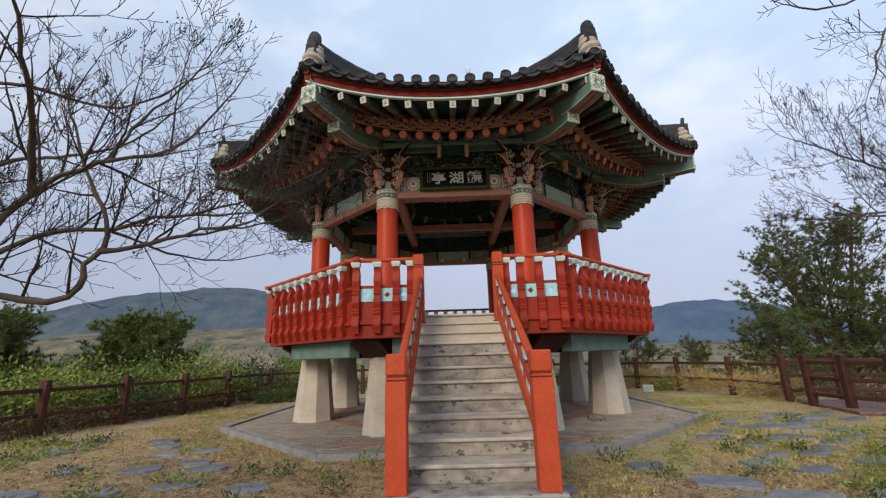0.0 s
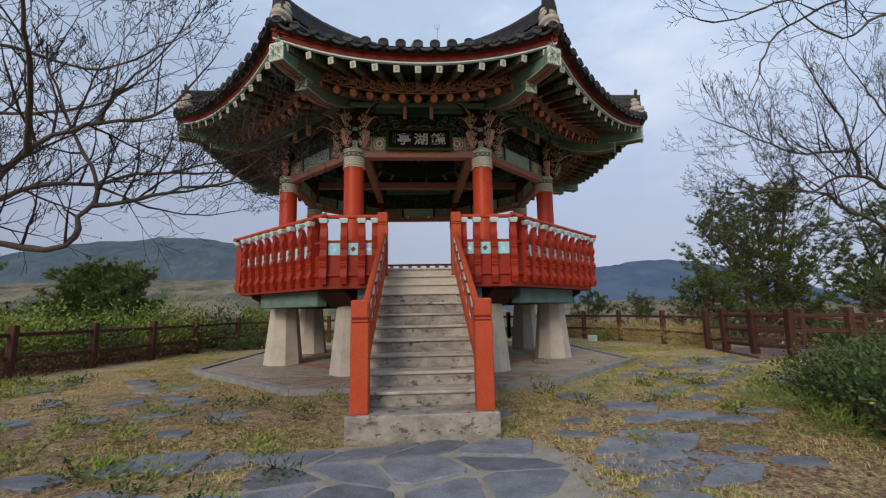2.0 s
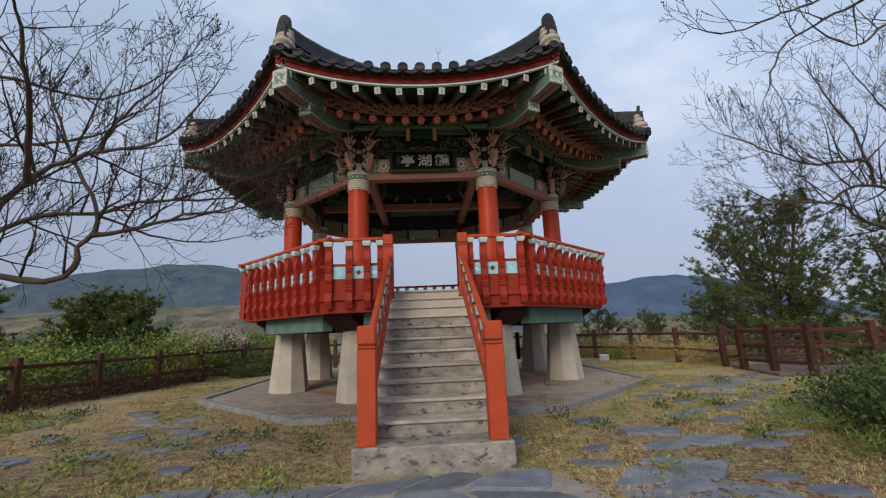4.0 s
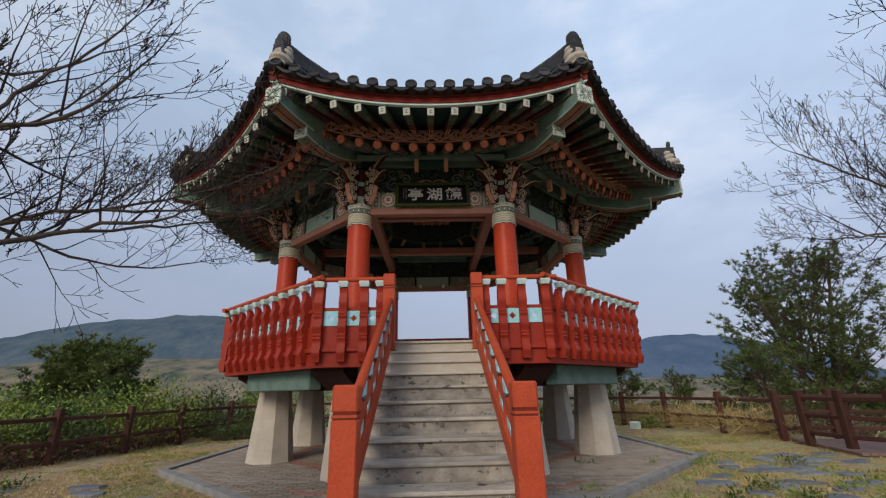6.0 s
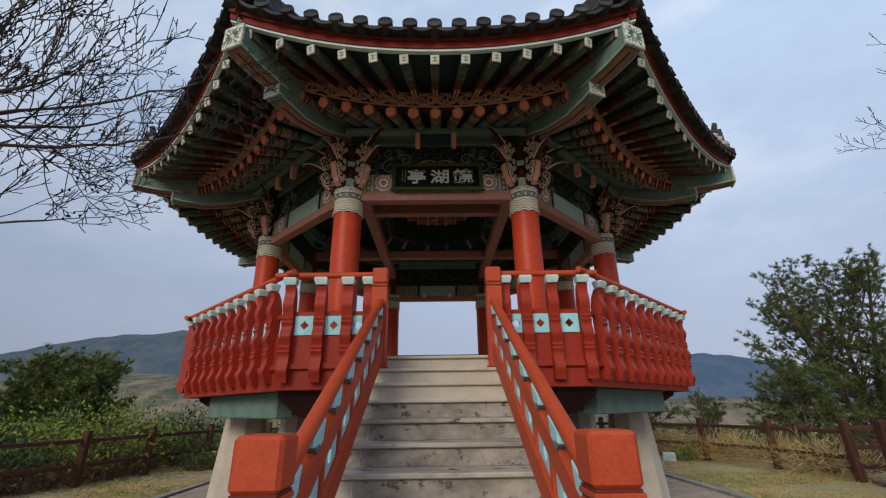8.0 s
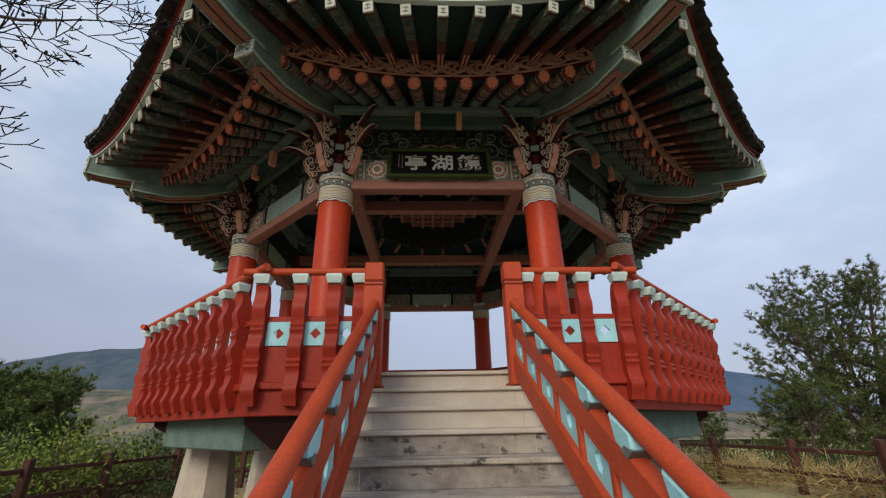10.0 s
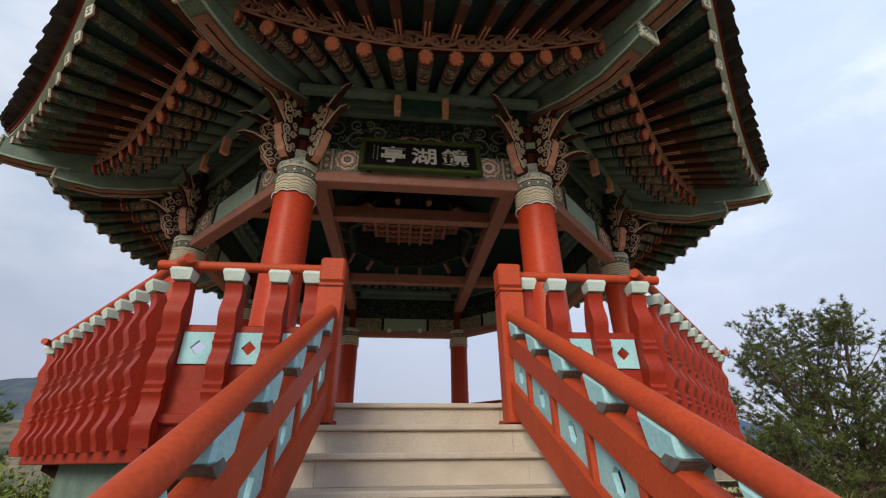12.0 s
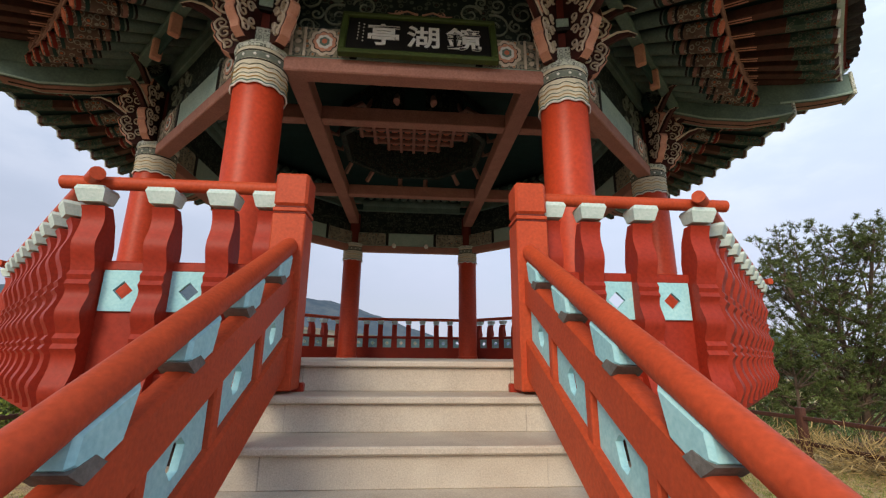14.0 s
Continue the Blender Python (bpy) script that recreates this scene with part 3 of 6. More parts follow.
def build_columns():
    shaft = Geo().lathe([(COL + 0.02, DECK), (COL + 0.02, DECK + 0.05), (COL, DECK + 0.06), (COL, 4.74), (COL - 0.004, 4.94)], 32).mesh("shaft", COLUMN_RED, True)
    band = scalloped_band().mesh("painted_band", BAND, True)
    bud = Geo().lathe([(0.016, 0.0), (0.014, 0.005), (0.004, 0.006)], 5, Matrix.Rotation(radians(90), 4, "X")).mesh("painted_bud", WHITE)
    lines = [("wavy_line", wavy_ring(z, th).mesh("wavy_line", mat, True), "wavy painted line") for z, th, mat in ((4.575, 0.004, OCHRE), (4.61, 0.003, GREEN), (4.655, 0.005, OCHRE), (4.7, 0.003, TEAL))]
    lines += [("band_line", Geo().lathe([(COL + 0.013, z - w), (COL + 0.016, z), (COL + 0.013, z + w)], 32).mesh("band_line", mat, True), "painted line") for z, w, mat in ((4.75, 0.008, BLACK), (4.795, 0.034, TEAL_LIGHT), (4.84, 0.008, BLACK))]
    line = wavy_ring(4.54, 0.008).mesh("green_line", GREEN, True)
    edge = wavy_ring(4.522, 0.010).mesh("pale_line", WHITE, True)
    neck_ring = Geo().lathe([(COL + 0.02, 4.88), (COL + 0.028, 4.9), (COL + 0.02, 4.94)], 32).mesh("collar", PALE_END, True)
    neck = Geo().lathe([(0.15, 4.94), (0.15, 5.7), (0.11, 5.76)], 16).mesh("neck", DARK_RED)
    plate = Geo().box((-0.10, -0.185, 4.94), (0.10, -0.125, 5.12)).mesh("neck_panel", PALE_END)
    block = Geo().box((-0.09, -0.21, 5.3), (0.09, -0.14, 5.44), bevel=0.015)
    block = block.mesh("neck_block", BLACK)
    block_in = Geo().box((-0.06, -0.222, 5.325), (0.06, -0.20, 5.415), bevel=0.006).mesh("neck_block_centre", PALE_GREEN)
    purlin_end = Geo().tube([(0, 0.2, 0), (0, -0.36, 0)], 0.125, 18).mesh("purlin_end", TEAL, True)
    rosette = Geo().lathe([(0.11, 0.0), (0.105, 0.008), (0.02, 0.012)], 18, Matrix.Translation((0, -0.36, 0)) @ Matrix.Rotation(radians(90), 4, "X")).mesh("rosette", DARK_ORNAMENT)
    petal_ring = Geo()
    for j in range(12):
        c, s = math.cos(math.pi * j / 6), math.sin(math.pi * j / 6)
        petal_ring.tube([(c * 0.03, -0.374, s * 0.03), (c * 0.06, -0.376, s * 0.06), (c * 0.085, -0.374, s * 0.085)], [0.004, 0.009, 0.004], 5)
    petal_ring = petal_ring.mesh("petal_ring", TEAL_LIGHT)
    plate_arm, rims, curls, tongues, tongue_edges = wing()
    for k, (x, y, _) in enumerate(octagon(COLUMN_APOTHEM, 0)):
        m = Matrix.Translation((x, y, 0)) @ Matrix.Rotation(math.pi / 4 * k + math.pi / 8, 4, "Z")
        column = part("column", shaft, COLUMN_RED, pavilion, "round red column with a painted head", m, True)
        for name, me, label in (("painted_band", band, "cream painted band"), *lines, ("green_line", line, "green wavy line"), ("pale_line", edge, "pale wavy line"), ("collar", neck_ring, "pale patterned collar"), ("neck", neck, "dark red neck")):
            part(name, me, None, column, label)
        for angle in (-33.75, 33.75):
            for name, me, label in (("neck_panel", plate, "cream patterned panel"), ("neck_block", block, "dark block"), ("neck_block_centre", block_in, "green block centre")):
                part(name, me, None, column, label, Matrix.Rotation(radians(angle), 4, "Z"))
        for j in range(14):
            part("painted_bud", bud, None, column, "small white painted flower", Matrix.Rotation(2 * math.pi * j / 14, 4, "Z") @ Matrix.Translation((0, -COL - 0.016, 4.795)))
        for angle in (-67.5, 0, 67.5):
            w = m @ Matrix.Rotation(radians(angle - 90), 4, "Z") @ Matrix.Translation((0.09, 0, 4.94))
            arm = part("bracket_wing", plate_arm, None, pavilion, "carved dark bracket wing with pale scrolls", w)
            for name, pieces, label in (("rim", rims, "peach lobed rim"), ("scroll", curls, "pale scroll carving"), ("tongue", tongues, "long dark tongue"), ("tongue_edge", tongue_edges, "pale tongue edge")):
                for me in pieces:
                    part(name, me, None, arm, label)
        for angle in (-67.5, 67.5):
            w = m @ Matrix.Rotation(radians(angle), 4, "Z") @ Matrix.Translation((0, 0, 5.93))
            end = part("purlin_end", purlin_end, None, pavilion, "teal round purlin end", w)
            part("rosette", rosette, None, end, "dark painted rosette")
            part("petal_ring", petal_ring, None, end, "pale painted petals")


def build_frame():
    a, h = COLUMN_APOTHEM, COLUMN_HALF
    lintel = Geo().box((-h, -a - 0.09, 4.76), (h, -a + 0.09, 4.91), bevel=0.012).mesh("lintel", BEAM_RED)
    painted_beam = Geo().box((-h, -a - 0.075, 4.914), (h, -a + 0.075, 5.25), bevel=0.012).mesh("painted_beam", PALE_GREEN)
    ends = [Geo().box((s * 0.98 - 0.34, -a - 0.081, 4.925), (s * 0.98 + 0.34, -a + 0.081, 5.24), bevel=0.004).mesh("beam_end", FLOWER) for s in (-1, 1)]
    stripe = [Geo().box((s * 0.60 - 0.035, -a - 0.083, 4.922), (s * 0.60 + 0.035, -a + 0.083, 5.243), bevel=0.004).mesh("beam_stripe", BLACK) for s in (-1, 1)]
    frieze = Geo().box((-h, -a - 0.03, 5.254), (h, -a + 0.03, 5.82), bevel=0.004).mesh("frieze_board", DARK_ORNAMENT)
    panel = Geo().box((-0.24, -a - 0.47, 5.55), (0.24, -a - 0.44, 5.76), bevel=0.006).mesh("frieze_panel", TEAL)
    strut = [Geo().box((s * 0.29 - 0.038, -a - 0.53, 5.50), (s * 0.29 + 0.038, -a - 0.42, 5.76), bevel=0.012).mesh("strut", PEACH) for s in (-1, 1)]
    def lobed(x, z, r, lobes, y, depth):
        """A thin disc with a scalloped rim, on the front of the beam."""
        n = lobes * 6
        rim = [(x + r * (0.86 + 0.14 * abs(math.sin(lobes * math.pi * i / n))) * math.cos(2 * math.pi * i / n), z + r * (0.86 + 0.14 * abs(math.sin(lobes * math.pi * i / n))) * math.sin(2 * math.pi * i / n)) for i in range(n)]
        return Geo().add([(p, y, q) for p, q in rim] + [(p, y - depth, q) for p, q in rim], [tuple(range(n)), tuple(range(2 * n - 1, n - 1, -1))] + [(i, (i + 1) % n, n + (i + 1) % n, n + i) for i in range(n)])

    front = -a - 0.081
    blooms = []
    for s in (-1, 1):
        blooms.append([lobed(s * 0.87, 5.082, r, k, front - i * 0.003, 0.003).mesh("painted_flower", mat) for i, (r, k, mat) in enumerate(((0.152, 9, CURL), (0.118, 9, BLACK), (0.108, 9, PEACH), (0.078, 7, WHITE), (0.05, 6, GREEN), (0.026, 6, ORANGE)))])
    buds = [lobed(s * 1.115, 4.985 + j * 0.095, 0.026, 5, front - 0.001, 0.004).mesh("painted_bud", CURL) for s in (-1, 1) for j in range(3)]
    edges = [Geo().box((s * x - 0.012, front - 0.004, 4.925), (s * x + 0.012, front + 0.01, 5.24), None, 0.002).mesh("pale_stripe", CURL) for s in (-1, 1) for x in (1.055, 1.175)]
    frieze_curls = []
    for s in (-1, 1):
        for x, z, r, st, hd in ((0.52, 5.55, 0.12, 0.2, 1), (0.78, 5.42, 0.15, 2.0, -1), (0.80, 5.68, 0.09, 4.0, 1), (1.06, 5.6, 0.13, 1.0, 1), (0.5, 5.30, 0.08, 3.0, -1), (1.08, 5.3, 0.12, 0.0, -1), (0.98, 5.44, 0.07, 2.0, 1), (0.64, 5.70, 0.07, 5.0, -1)):
            frieze_curls.append(Geo().tube([(s * px, -a - 0.037, pz) for px, _, pz in spiral(x, z, r, 1.3, st, hd)], [0.018 - 0.006 * i / 18 for i in range(19)], 5, 0.6).mesh("frieze_curl", TEAL_LIGHT, True))
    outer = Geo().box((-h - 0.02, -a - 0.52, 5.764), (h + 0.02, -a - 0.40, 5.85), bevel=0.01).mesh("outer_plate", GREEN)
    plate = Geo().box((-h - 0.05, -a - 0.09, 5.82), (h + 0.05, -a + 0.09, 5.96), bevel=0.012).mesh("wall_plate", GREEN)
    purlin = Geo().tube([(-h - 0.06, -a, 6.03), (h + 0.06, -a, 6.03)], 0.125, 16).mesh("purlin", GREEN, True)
    for k in range(8):
        m = turn(k)
        part("lintel", lintel, None, pavilion, "brownish red lintel", m)
        beam = part("painted_beam", painted_beam, None, pavilion, "pale green painted beam", m)
        for me in ends:
            part("beam_end", me, None, beam, "flower painted beam end")
        for bloom in blooms:
            flower = part("painted_flower", bloom[0], None, beam, "cream painted flower")
            for me in bloom[1:]:
                part("flower_ring", me, None, flower)
        for me in buds:
            part("painted_bud", me, None, beam, "small pale painted bud")
        for me in edges:
            part("pale_stripe", me, None, beam, "pale stripe")
        for me in stripe:
            part("beam_stripe", me, None, beam, "black stripe")
        board = part("frieze_board", frieze, None, pavilion, "dark painted frieze board", m)
        part("frieze_panel", panel, None, board, "teal panel")
        for me in frieze_curls:
            part("frieze_curl", me, None, board, "grey green scroll")
        for me in strut:
            part("strut", me, None, board, "pink strut")
        part("outer_plate", outer, None, pavilion, "grey green plate under the rafters", m)
        part("wall_plate", plate, None, pavilion, "grey green wall plate", m)
        part("purlin", purlin, None, pavilion, "grey green purlin", m)
    for k in range(2):
        for s in (-1, 1):
            tie = Geo().box((s * h - 0.115, -a + 0.12, 5.46), (s * h + 0.115, a - 0.12, 5.70), turn(2 * k), 0.012)
            if k:
                tie = Geo()
                for lo, hi in ((-a + 0.12, -h - 0.118), (-h + 0.118, h - 0.118), (h + 0.118, a - 0.12)):
                    tie.box((lo, s * h - 0.09, 5.47), (hi, s * h + 0.09, 5.69), None, 0.012)
            part("tie_beam", tie, BEAM_RED, pavilion, "brownish red tie beam")
    # the inner frame that carries the coffered ceiling
    inner = Geo().box((-0.50, -1.24, 5.8), (0.50, -1.14, 6.41), None, 0.01).mesh("inner_frieze", DARK_ORNAMENT)
    inner_panel = Geo().box((-0.16, -1.26, 5.85), (0.16, -1.241, 6.25), None, 0.01).mesh("inner_panel", TEAL)
    for k in range(8):
        board = part("inner_frieze", inner, None, pavilion, "dark painted inner frieze", turn(k))
        part("inner_panel", inner_panel, None, board, "teal panel")
    coffer = Geo()
    pts = octagon(3.5, 6.42)
    coffer.add(pts + [(x, y, 6.5) for x, y, _ in pts], [tuple(range(8)), tuple(reversed(range(8, 16)))] + [(i, (i + 1) % 8, (i + 1) % 8 + 8, i + 8) for i in range(8)])
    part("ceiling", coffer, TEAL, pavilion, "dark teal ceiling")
    for i in range(-4, 5):
        reach = min(1.13, 1.55 - abs(i * 0.25))
        part("lattice_bar", Geo().box((i * 0.25 - 0.03, -reach, 6.33), (i * 0.25 + 0.03, reach, 6.415), None, 0.008), BEAM_RED, pavilion, "brownish red ceiling lattice bar")
        part("lattice_bar", Geo().box((-reach, i * 0.25 - 0.028, 6.335), (reach, i * 0.25 + 0.028, 6.417), None, 0.008), BEAM_RED, pavilion, "brownish red ceiling lattice bar")
    heart = Geo().lathe([(0.07, 6.4), (0.066, 6.416), (0.03, 6.418)], 8).mesh("ceiling_flower", ORANGE)
    for i in range(-4, 4):
        for j in range(-4, 4):
            x, y = (i + 0.5) * 0.25, (j + 0.5) * 0.25
            if abs(x) + abs(y) < 1.3:
                part("ceiling_flower", heart, None, pavilion, "painted ceiling flower", Matrix.Translation((x, y, 0)))
    # dragon-head struts that lean in from the columns
    lean = Geo()
    lean.tube([(0, -1.62, 5.76), (0, -1.42, 5.96), (0, -1.32, 5.92), (0, -1.20, 6.16)], [0.05, 0.045, 0.04, 0.03], 6)
    lean = lean.mesh("leaning_arm", SCROLL, True)
    for k in range(8):
        for s in (-0.3, 0.3):
            part("leaning_arm", lean, None, pavilion, "pinkish leaning arm", turn(k) @ Matrix.Translation((s * 0.9, 0, 0)))


def eave(u):
    """The pale line under the roof's edge on the front side, u from -1 to 1."""
    return 2.49 * u, -(5.73 + 0.12 * u * u), 5.69 + 0.36 * abs(u) ** 2.2


def rafter_tip(u):
    return 2.10 * u, -(4.75 + 0.16 * u * u), 5.545 + 0.24 * abs(u) ** 2.2


COUNT = 13


def build_eaves():
    ang = [(i - (COUNT - 1) / 2) / ((COUNT - 1) / 2) * 0.91 for i in range(COUNT)]
    rafters, flyers = [], []
    for u in ang:
        tip, inner = Vector(rafter_tip(u)), Vector((1.34 * u, -3.30, 6.20 + 0.05 * u * u))
        mid = tip.lerp(inner, 0.30)
        way = (tip - inner).normalized()
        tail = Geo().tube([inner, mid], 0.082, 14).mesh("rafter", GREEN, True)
        head = Geo().tube([mid, tip], 0.083, 14).mesh("rafter_head", RAFTER_TIP, True)
        q = way.to_track_quat("Z", "Y").to_matrix().to_4x4()
        flower = Geo()
        petals = [((0.080 if i % 2 else 0.062) * math.cos(math.pi * i / 8), (0.080 if i % 2 else 0.062) * math.sin(math.pi * i / 8)) for i in range(16)]
        flower.add([Matrix.Translation(tip) @ q @ Vector((x, y, 0.002)) for x, y in petals] + [Matrix.Translation(tip) @ q @ Vector((x * 0.8, y * 0.8, 0.014)) for x, y in petals], [tuple(range(16, 32))] + [(i, (i + 1) % 16, (i + 1) % 16 + 16, i + 16) for i in range(16)])
        ring = [Geo().lathe([(0.085, d - w), (0.087, d), (0.085, d + w)], 14, Matrix.Translation(tip) @ q).mesh("ring", mat, True) for d, w, mat in ((-0.03, 0.02, EAVE_RED), (-0.10, 0.018, TEAL), (-0.36, 0.014, BLACK), (-0.42, 0.02, SCROLL), (-0.47, 0.02, TEAL), (-0.52, 0.012, BLACK))]
        rafters.append((tail, head, flower.mesh("flower_end", ORANGE), ring))
        ex, ey, ez = eave(u)
        end, root = Vector((ex * 1.01, ey + 0.05, ez - 0.075)), Vector((1.52 * u, -4.25, 5.99 + 0.13 * u * u))
        side = (end - root).normalized()
        qm = Matrix.Translation(root) @ side.to_track_quat("X", "Z").to_matrix().to_4x4()
        ln = (end - root).length
        body = Geo().box((0, -0.052, -0.058), (ln, 0.052, 0.058), qm, 0.006).mesh("flying_rafter", RAFTER_BROWN)
        stripe = Geo()
        for s in (-0.022, 0.022):
            stripe.box((0.25, s - 0.009, -0.0615), (0.80, s + 0.009, -0.055), qm, 0.002)
        wrap = Geo().box((ln - 0.42, -0.0545, -0.0605), (ln - 0.05, 0.0545, 0.0605), qm, 0.004).mesh("painted_tip", TIP_GREEN)
        plate = Geo().box((ln - 0.012, -0.0545, -0.0605), (ln + 0.012, 0.0545, 0.0605), qm, 0.004).mesh("pale_end", END_PALE)
        mark = Geo()
        for s in (-0.02, 0.02):
            mark.box((ln + 0.012, -0.026, s - 0.006), (ln + 0.016, 0.026, s + 0.006), qm, 0.001)
        mark.box((ln + 0.0122, -0.006, -0.03), (ln + 0.0162, 0.006, 0.03), qm, 0.001)
        flyers.append((body, stripe.mesh("orange_stripe", PEACH), wrap, plate, mark.mesh("end_mark", TEAL_LIGHT)))
    us = [i / 16 - 1 for i in range(33)]
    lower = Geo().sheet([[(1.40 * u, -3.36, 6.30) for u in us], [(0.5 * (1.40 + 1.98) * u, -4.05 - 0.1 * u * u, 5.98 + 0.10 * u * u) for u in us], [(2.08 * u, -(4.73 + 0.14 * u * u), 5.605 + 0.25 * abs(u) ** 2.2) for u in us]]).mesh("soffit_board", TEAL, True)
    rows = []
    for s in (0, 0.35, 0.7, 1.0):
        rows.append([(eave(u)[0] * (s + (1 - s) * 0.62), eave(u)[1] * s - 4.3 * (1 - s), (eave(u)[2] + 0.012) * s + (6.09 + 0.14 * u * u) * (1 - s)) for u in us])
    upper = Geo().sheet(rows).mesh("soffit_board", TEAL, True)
    scroll_back = Geo().sheet([[(2.06 * u, -(4.70 + 0.14 * u * u), z + 0.245 * abs(u) ** 2.2) for u in us] for z in (5.63, 5.93)]).mesh("scroll_backing", DARK_RED)
    scroll = Geo()
    n = 15
    for i in range(n):
        u = (i - (n - 1) / 2) / ((n - 1) / 2) * 0.94
        x, y, z = 2.06 * u, -(4.78 + 0.14 * u * u), 5.735 + 0.245 * abs(u) ** 2.2
        for r, st, hd, dx, dz in ((0.088, 0.3, 1, -0.05, 0.0), (0.07, 3.4, -1, 0.085, -0.02), (0.055, 1.5, 1, 0.03, 0.095)):
            scroll.tube([(x + px + dx, y, z + pz + dz) for px, _, pz in spiral(0, 0, r, 1.1, st, hd, 14)], 0.019, 5, 1.2)
    for phase in (0, math.pi):
        fine = [i / 60 - 1 for i in range(121)]
        scroll.tube([(2.06 * u, -(4.785 + 0.14 * u * u), 5.745 + 0.085 * math.sin(u * 20 + phase) + 0.245 * abs(u) ** 2.2) for u in fine], 0.018, 5)
    for z in (5.635, 5.865):
        scroll.tube([(2.06 * u, -(4.78 + 0.14 * u * u), z + 0.245 * abs(u) ** 2.2) for u in us], 0.013, 5)
    scroll = scroll.mesh("scroll_board", SCROLL, True)

    def strip_up(z0, z1, out, mat, name):
        g = Geo()
        g.sheet([[(eave(u)[0] * (1 + out / 5.6), eave(u)[1] - out + (0.06 if j in (2, 3) else 0), eave(u)[2] + (z0 if j in (0, 3, 4) else z1 + 0.09 * u ** 6)) for u in us] for j in range(5)])
        return g.mesh(name, mat)

    pale = strip_up(0.0, 0.034, 0.012, CAP_PALE, "pale_eave_line")
    red = strip_up(0.034, 0.125, 0.03, EAVE_RED, "red_eave_board")
    dark = strip_up(0.125, 0.165, 0.06, DARK_RED, "dark_eave_strip")
    for k in range(8):
        m = turn(k)
        for tail, head, flower, rings in rafters:
            rafter = part("rafter", tail, None, pavilion, "grey green round rafter", m)
            part("rafter_head", head, None, rafter, "flower painted rafter head")
            part("flower_end", flower, None, rafter, "orange flower end")
            for r in rings:
                part("ring", r, None, rafter, "painted ring")
        for body, stripe, wrap, plate, mark in flyers:
            flyer = part("flying_rafter", body, None, pavilion, "square brown and green flying rafter", m)
            part("orange_stripe", stripe, None, flyer, "peach stripes")
            part("painted_tip", wrap, None, flyer, "painted tip")
            part("pale_end", plate, None, flyer, "pale square end")
            part("end_mark", mark, None, flyer, "dark end mark")
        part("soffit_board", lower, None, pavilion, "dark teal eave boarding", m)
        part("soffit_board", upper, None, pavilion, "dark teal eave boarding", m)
        part("scroll_backing", scroll_back, None, pavilion, "dark red board behind the scrolls", m)
        part("scroll_board", scroll, None, pavilion, "openwork scroll board", m)
        part("pale_eave_line", pale, None, pavilion, "pale line under the eave", m)
        part("red_eave_board", red, None, pavilion, "red curved eave board", m)
        part("dark_eave_strip", dark, None, pavilion, "dark strip under the tiles", m)

    # the hip beams: two shaped timbers, one over the other
    def hip(points, height, width, name):
        g = Geo()
        pts = []
        for r, z in points:
            for s, dz in ((-1, 0), (1, 0), (1, height), (-1, height)):
                pts.append((s * width / 2, -r, z + dz))
        n = len(points)
        g.add(pts, [(i * 4 + j, i * 4 + (j + 1) % 4, i * 4 + 4 + (j + 1) % 4, i * 4 + 4 + j) for i in range(n - 1) for j in range(4)] + [(0, 3, 2, 1), ((n - 1) * 4, (n - 1) * 4 + 1, (n - 1) * 4 + 2, (n - 1) * 4 + 3)])
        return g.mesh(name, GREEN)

    low = hip([(3.55, 6.02), (4.6, 5.58), (5.1, 5.46), (5.5, 5.47), (5.63, 5.49)], 0.24, 0.22, "hip_beam")
    high = hip([(4.6, 5.80), (5.5, 5.65), (5.9, 5.63), (6.14, 5.64), (6.31, 5.66)], 0.29, 0.26, "upper_hip_beam")

    def under(points, width, name):
        g = Geo()
        g.sheet([[(s * width / 2, -r, z - 0.004 - d) for s, d in ((-1, 0), (1, 0))] for r, z in points])
        g.sheet([[(s * width / 2, -r, z - 0.012) for s in (-1, 1)] for r, z in points])
        return g.mesh(name, SCROLL)

    low_under = under([(3.6, 6.005), (4.6, 5.58), (5.1, 5.46), (5.48, 5.465)], 0.17, "under_board")
    high_under = under([(5.5, 5.65), (5.9, 5.63), (6.14, 5.64), (6.29, 5.655)], 0.19, "under_board")
    low_end = Geo().box((-0.125, -5.67, 5.45), (0.125, -5.632, 5.75), None, 0.015).mesh("carved_end", PALE_END)
    high_end = Geo().box((-0.15, -6.355, 5.63), (0.15, -6.312, 5.97), None, 0.015).mesh("carved_end", PALE_END)
    def petals(r, y, z, name):
        """Dark carved strokes round a centre on an end board."""
        g = Geo()
        for i in range(12):
            w = math.pi * i / 6
            c, s = math.cos(w), math.sin(w)
            reach = r * (1.15 if i % 3 else 0.95)
            g.tube([(c * r * 0.28, y, z + s * r * 0.28), (c * r * 0.65, y, z + s * r * 0.65), (c * reach, y, z + s * reach)], [0.004, 0.011, 0.004], 5)
            if i % 3 == 1:
                g.tube([(px, y, pz) for px, _, pz in spiral(c * r * 1.15, z + s * r * 1.15, r * 0.2, 0.9, w, 1, 8)], 0.005, 4)
        return g.mesh(name, TEAL_LIGHT)

    low_flower, high_flower = petals(0.095, -5.672, 5.60, "carving"), petals(0.115, -6.357, 5.80, "carving")
    low_line = Geo().tube([(0, -r, z - 0.012) for r, z in ((4.1, 5.79), (4.6, 5.58), (5.1, 5.46), (5.4, 5.46))], 0.010, 5).mesh("dark_line", BLACK)
    high_line = Geo().tube([(0, -r, z - 0.012) for r, z in ((5.55, 5.65), (5.9, 5.63), (6.14, 5.64), (6.25, 5.65))], 0.010, 5).mesh("dark_line", BLACK)
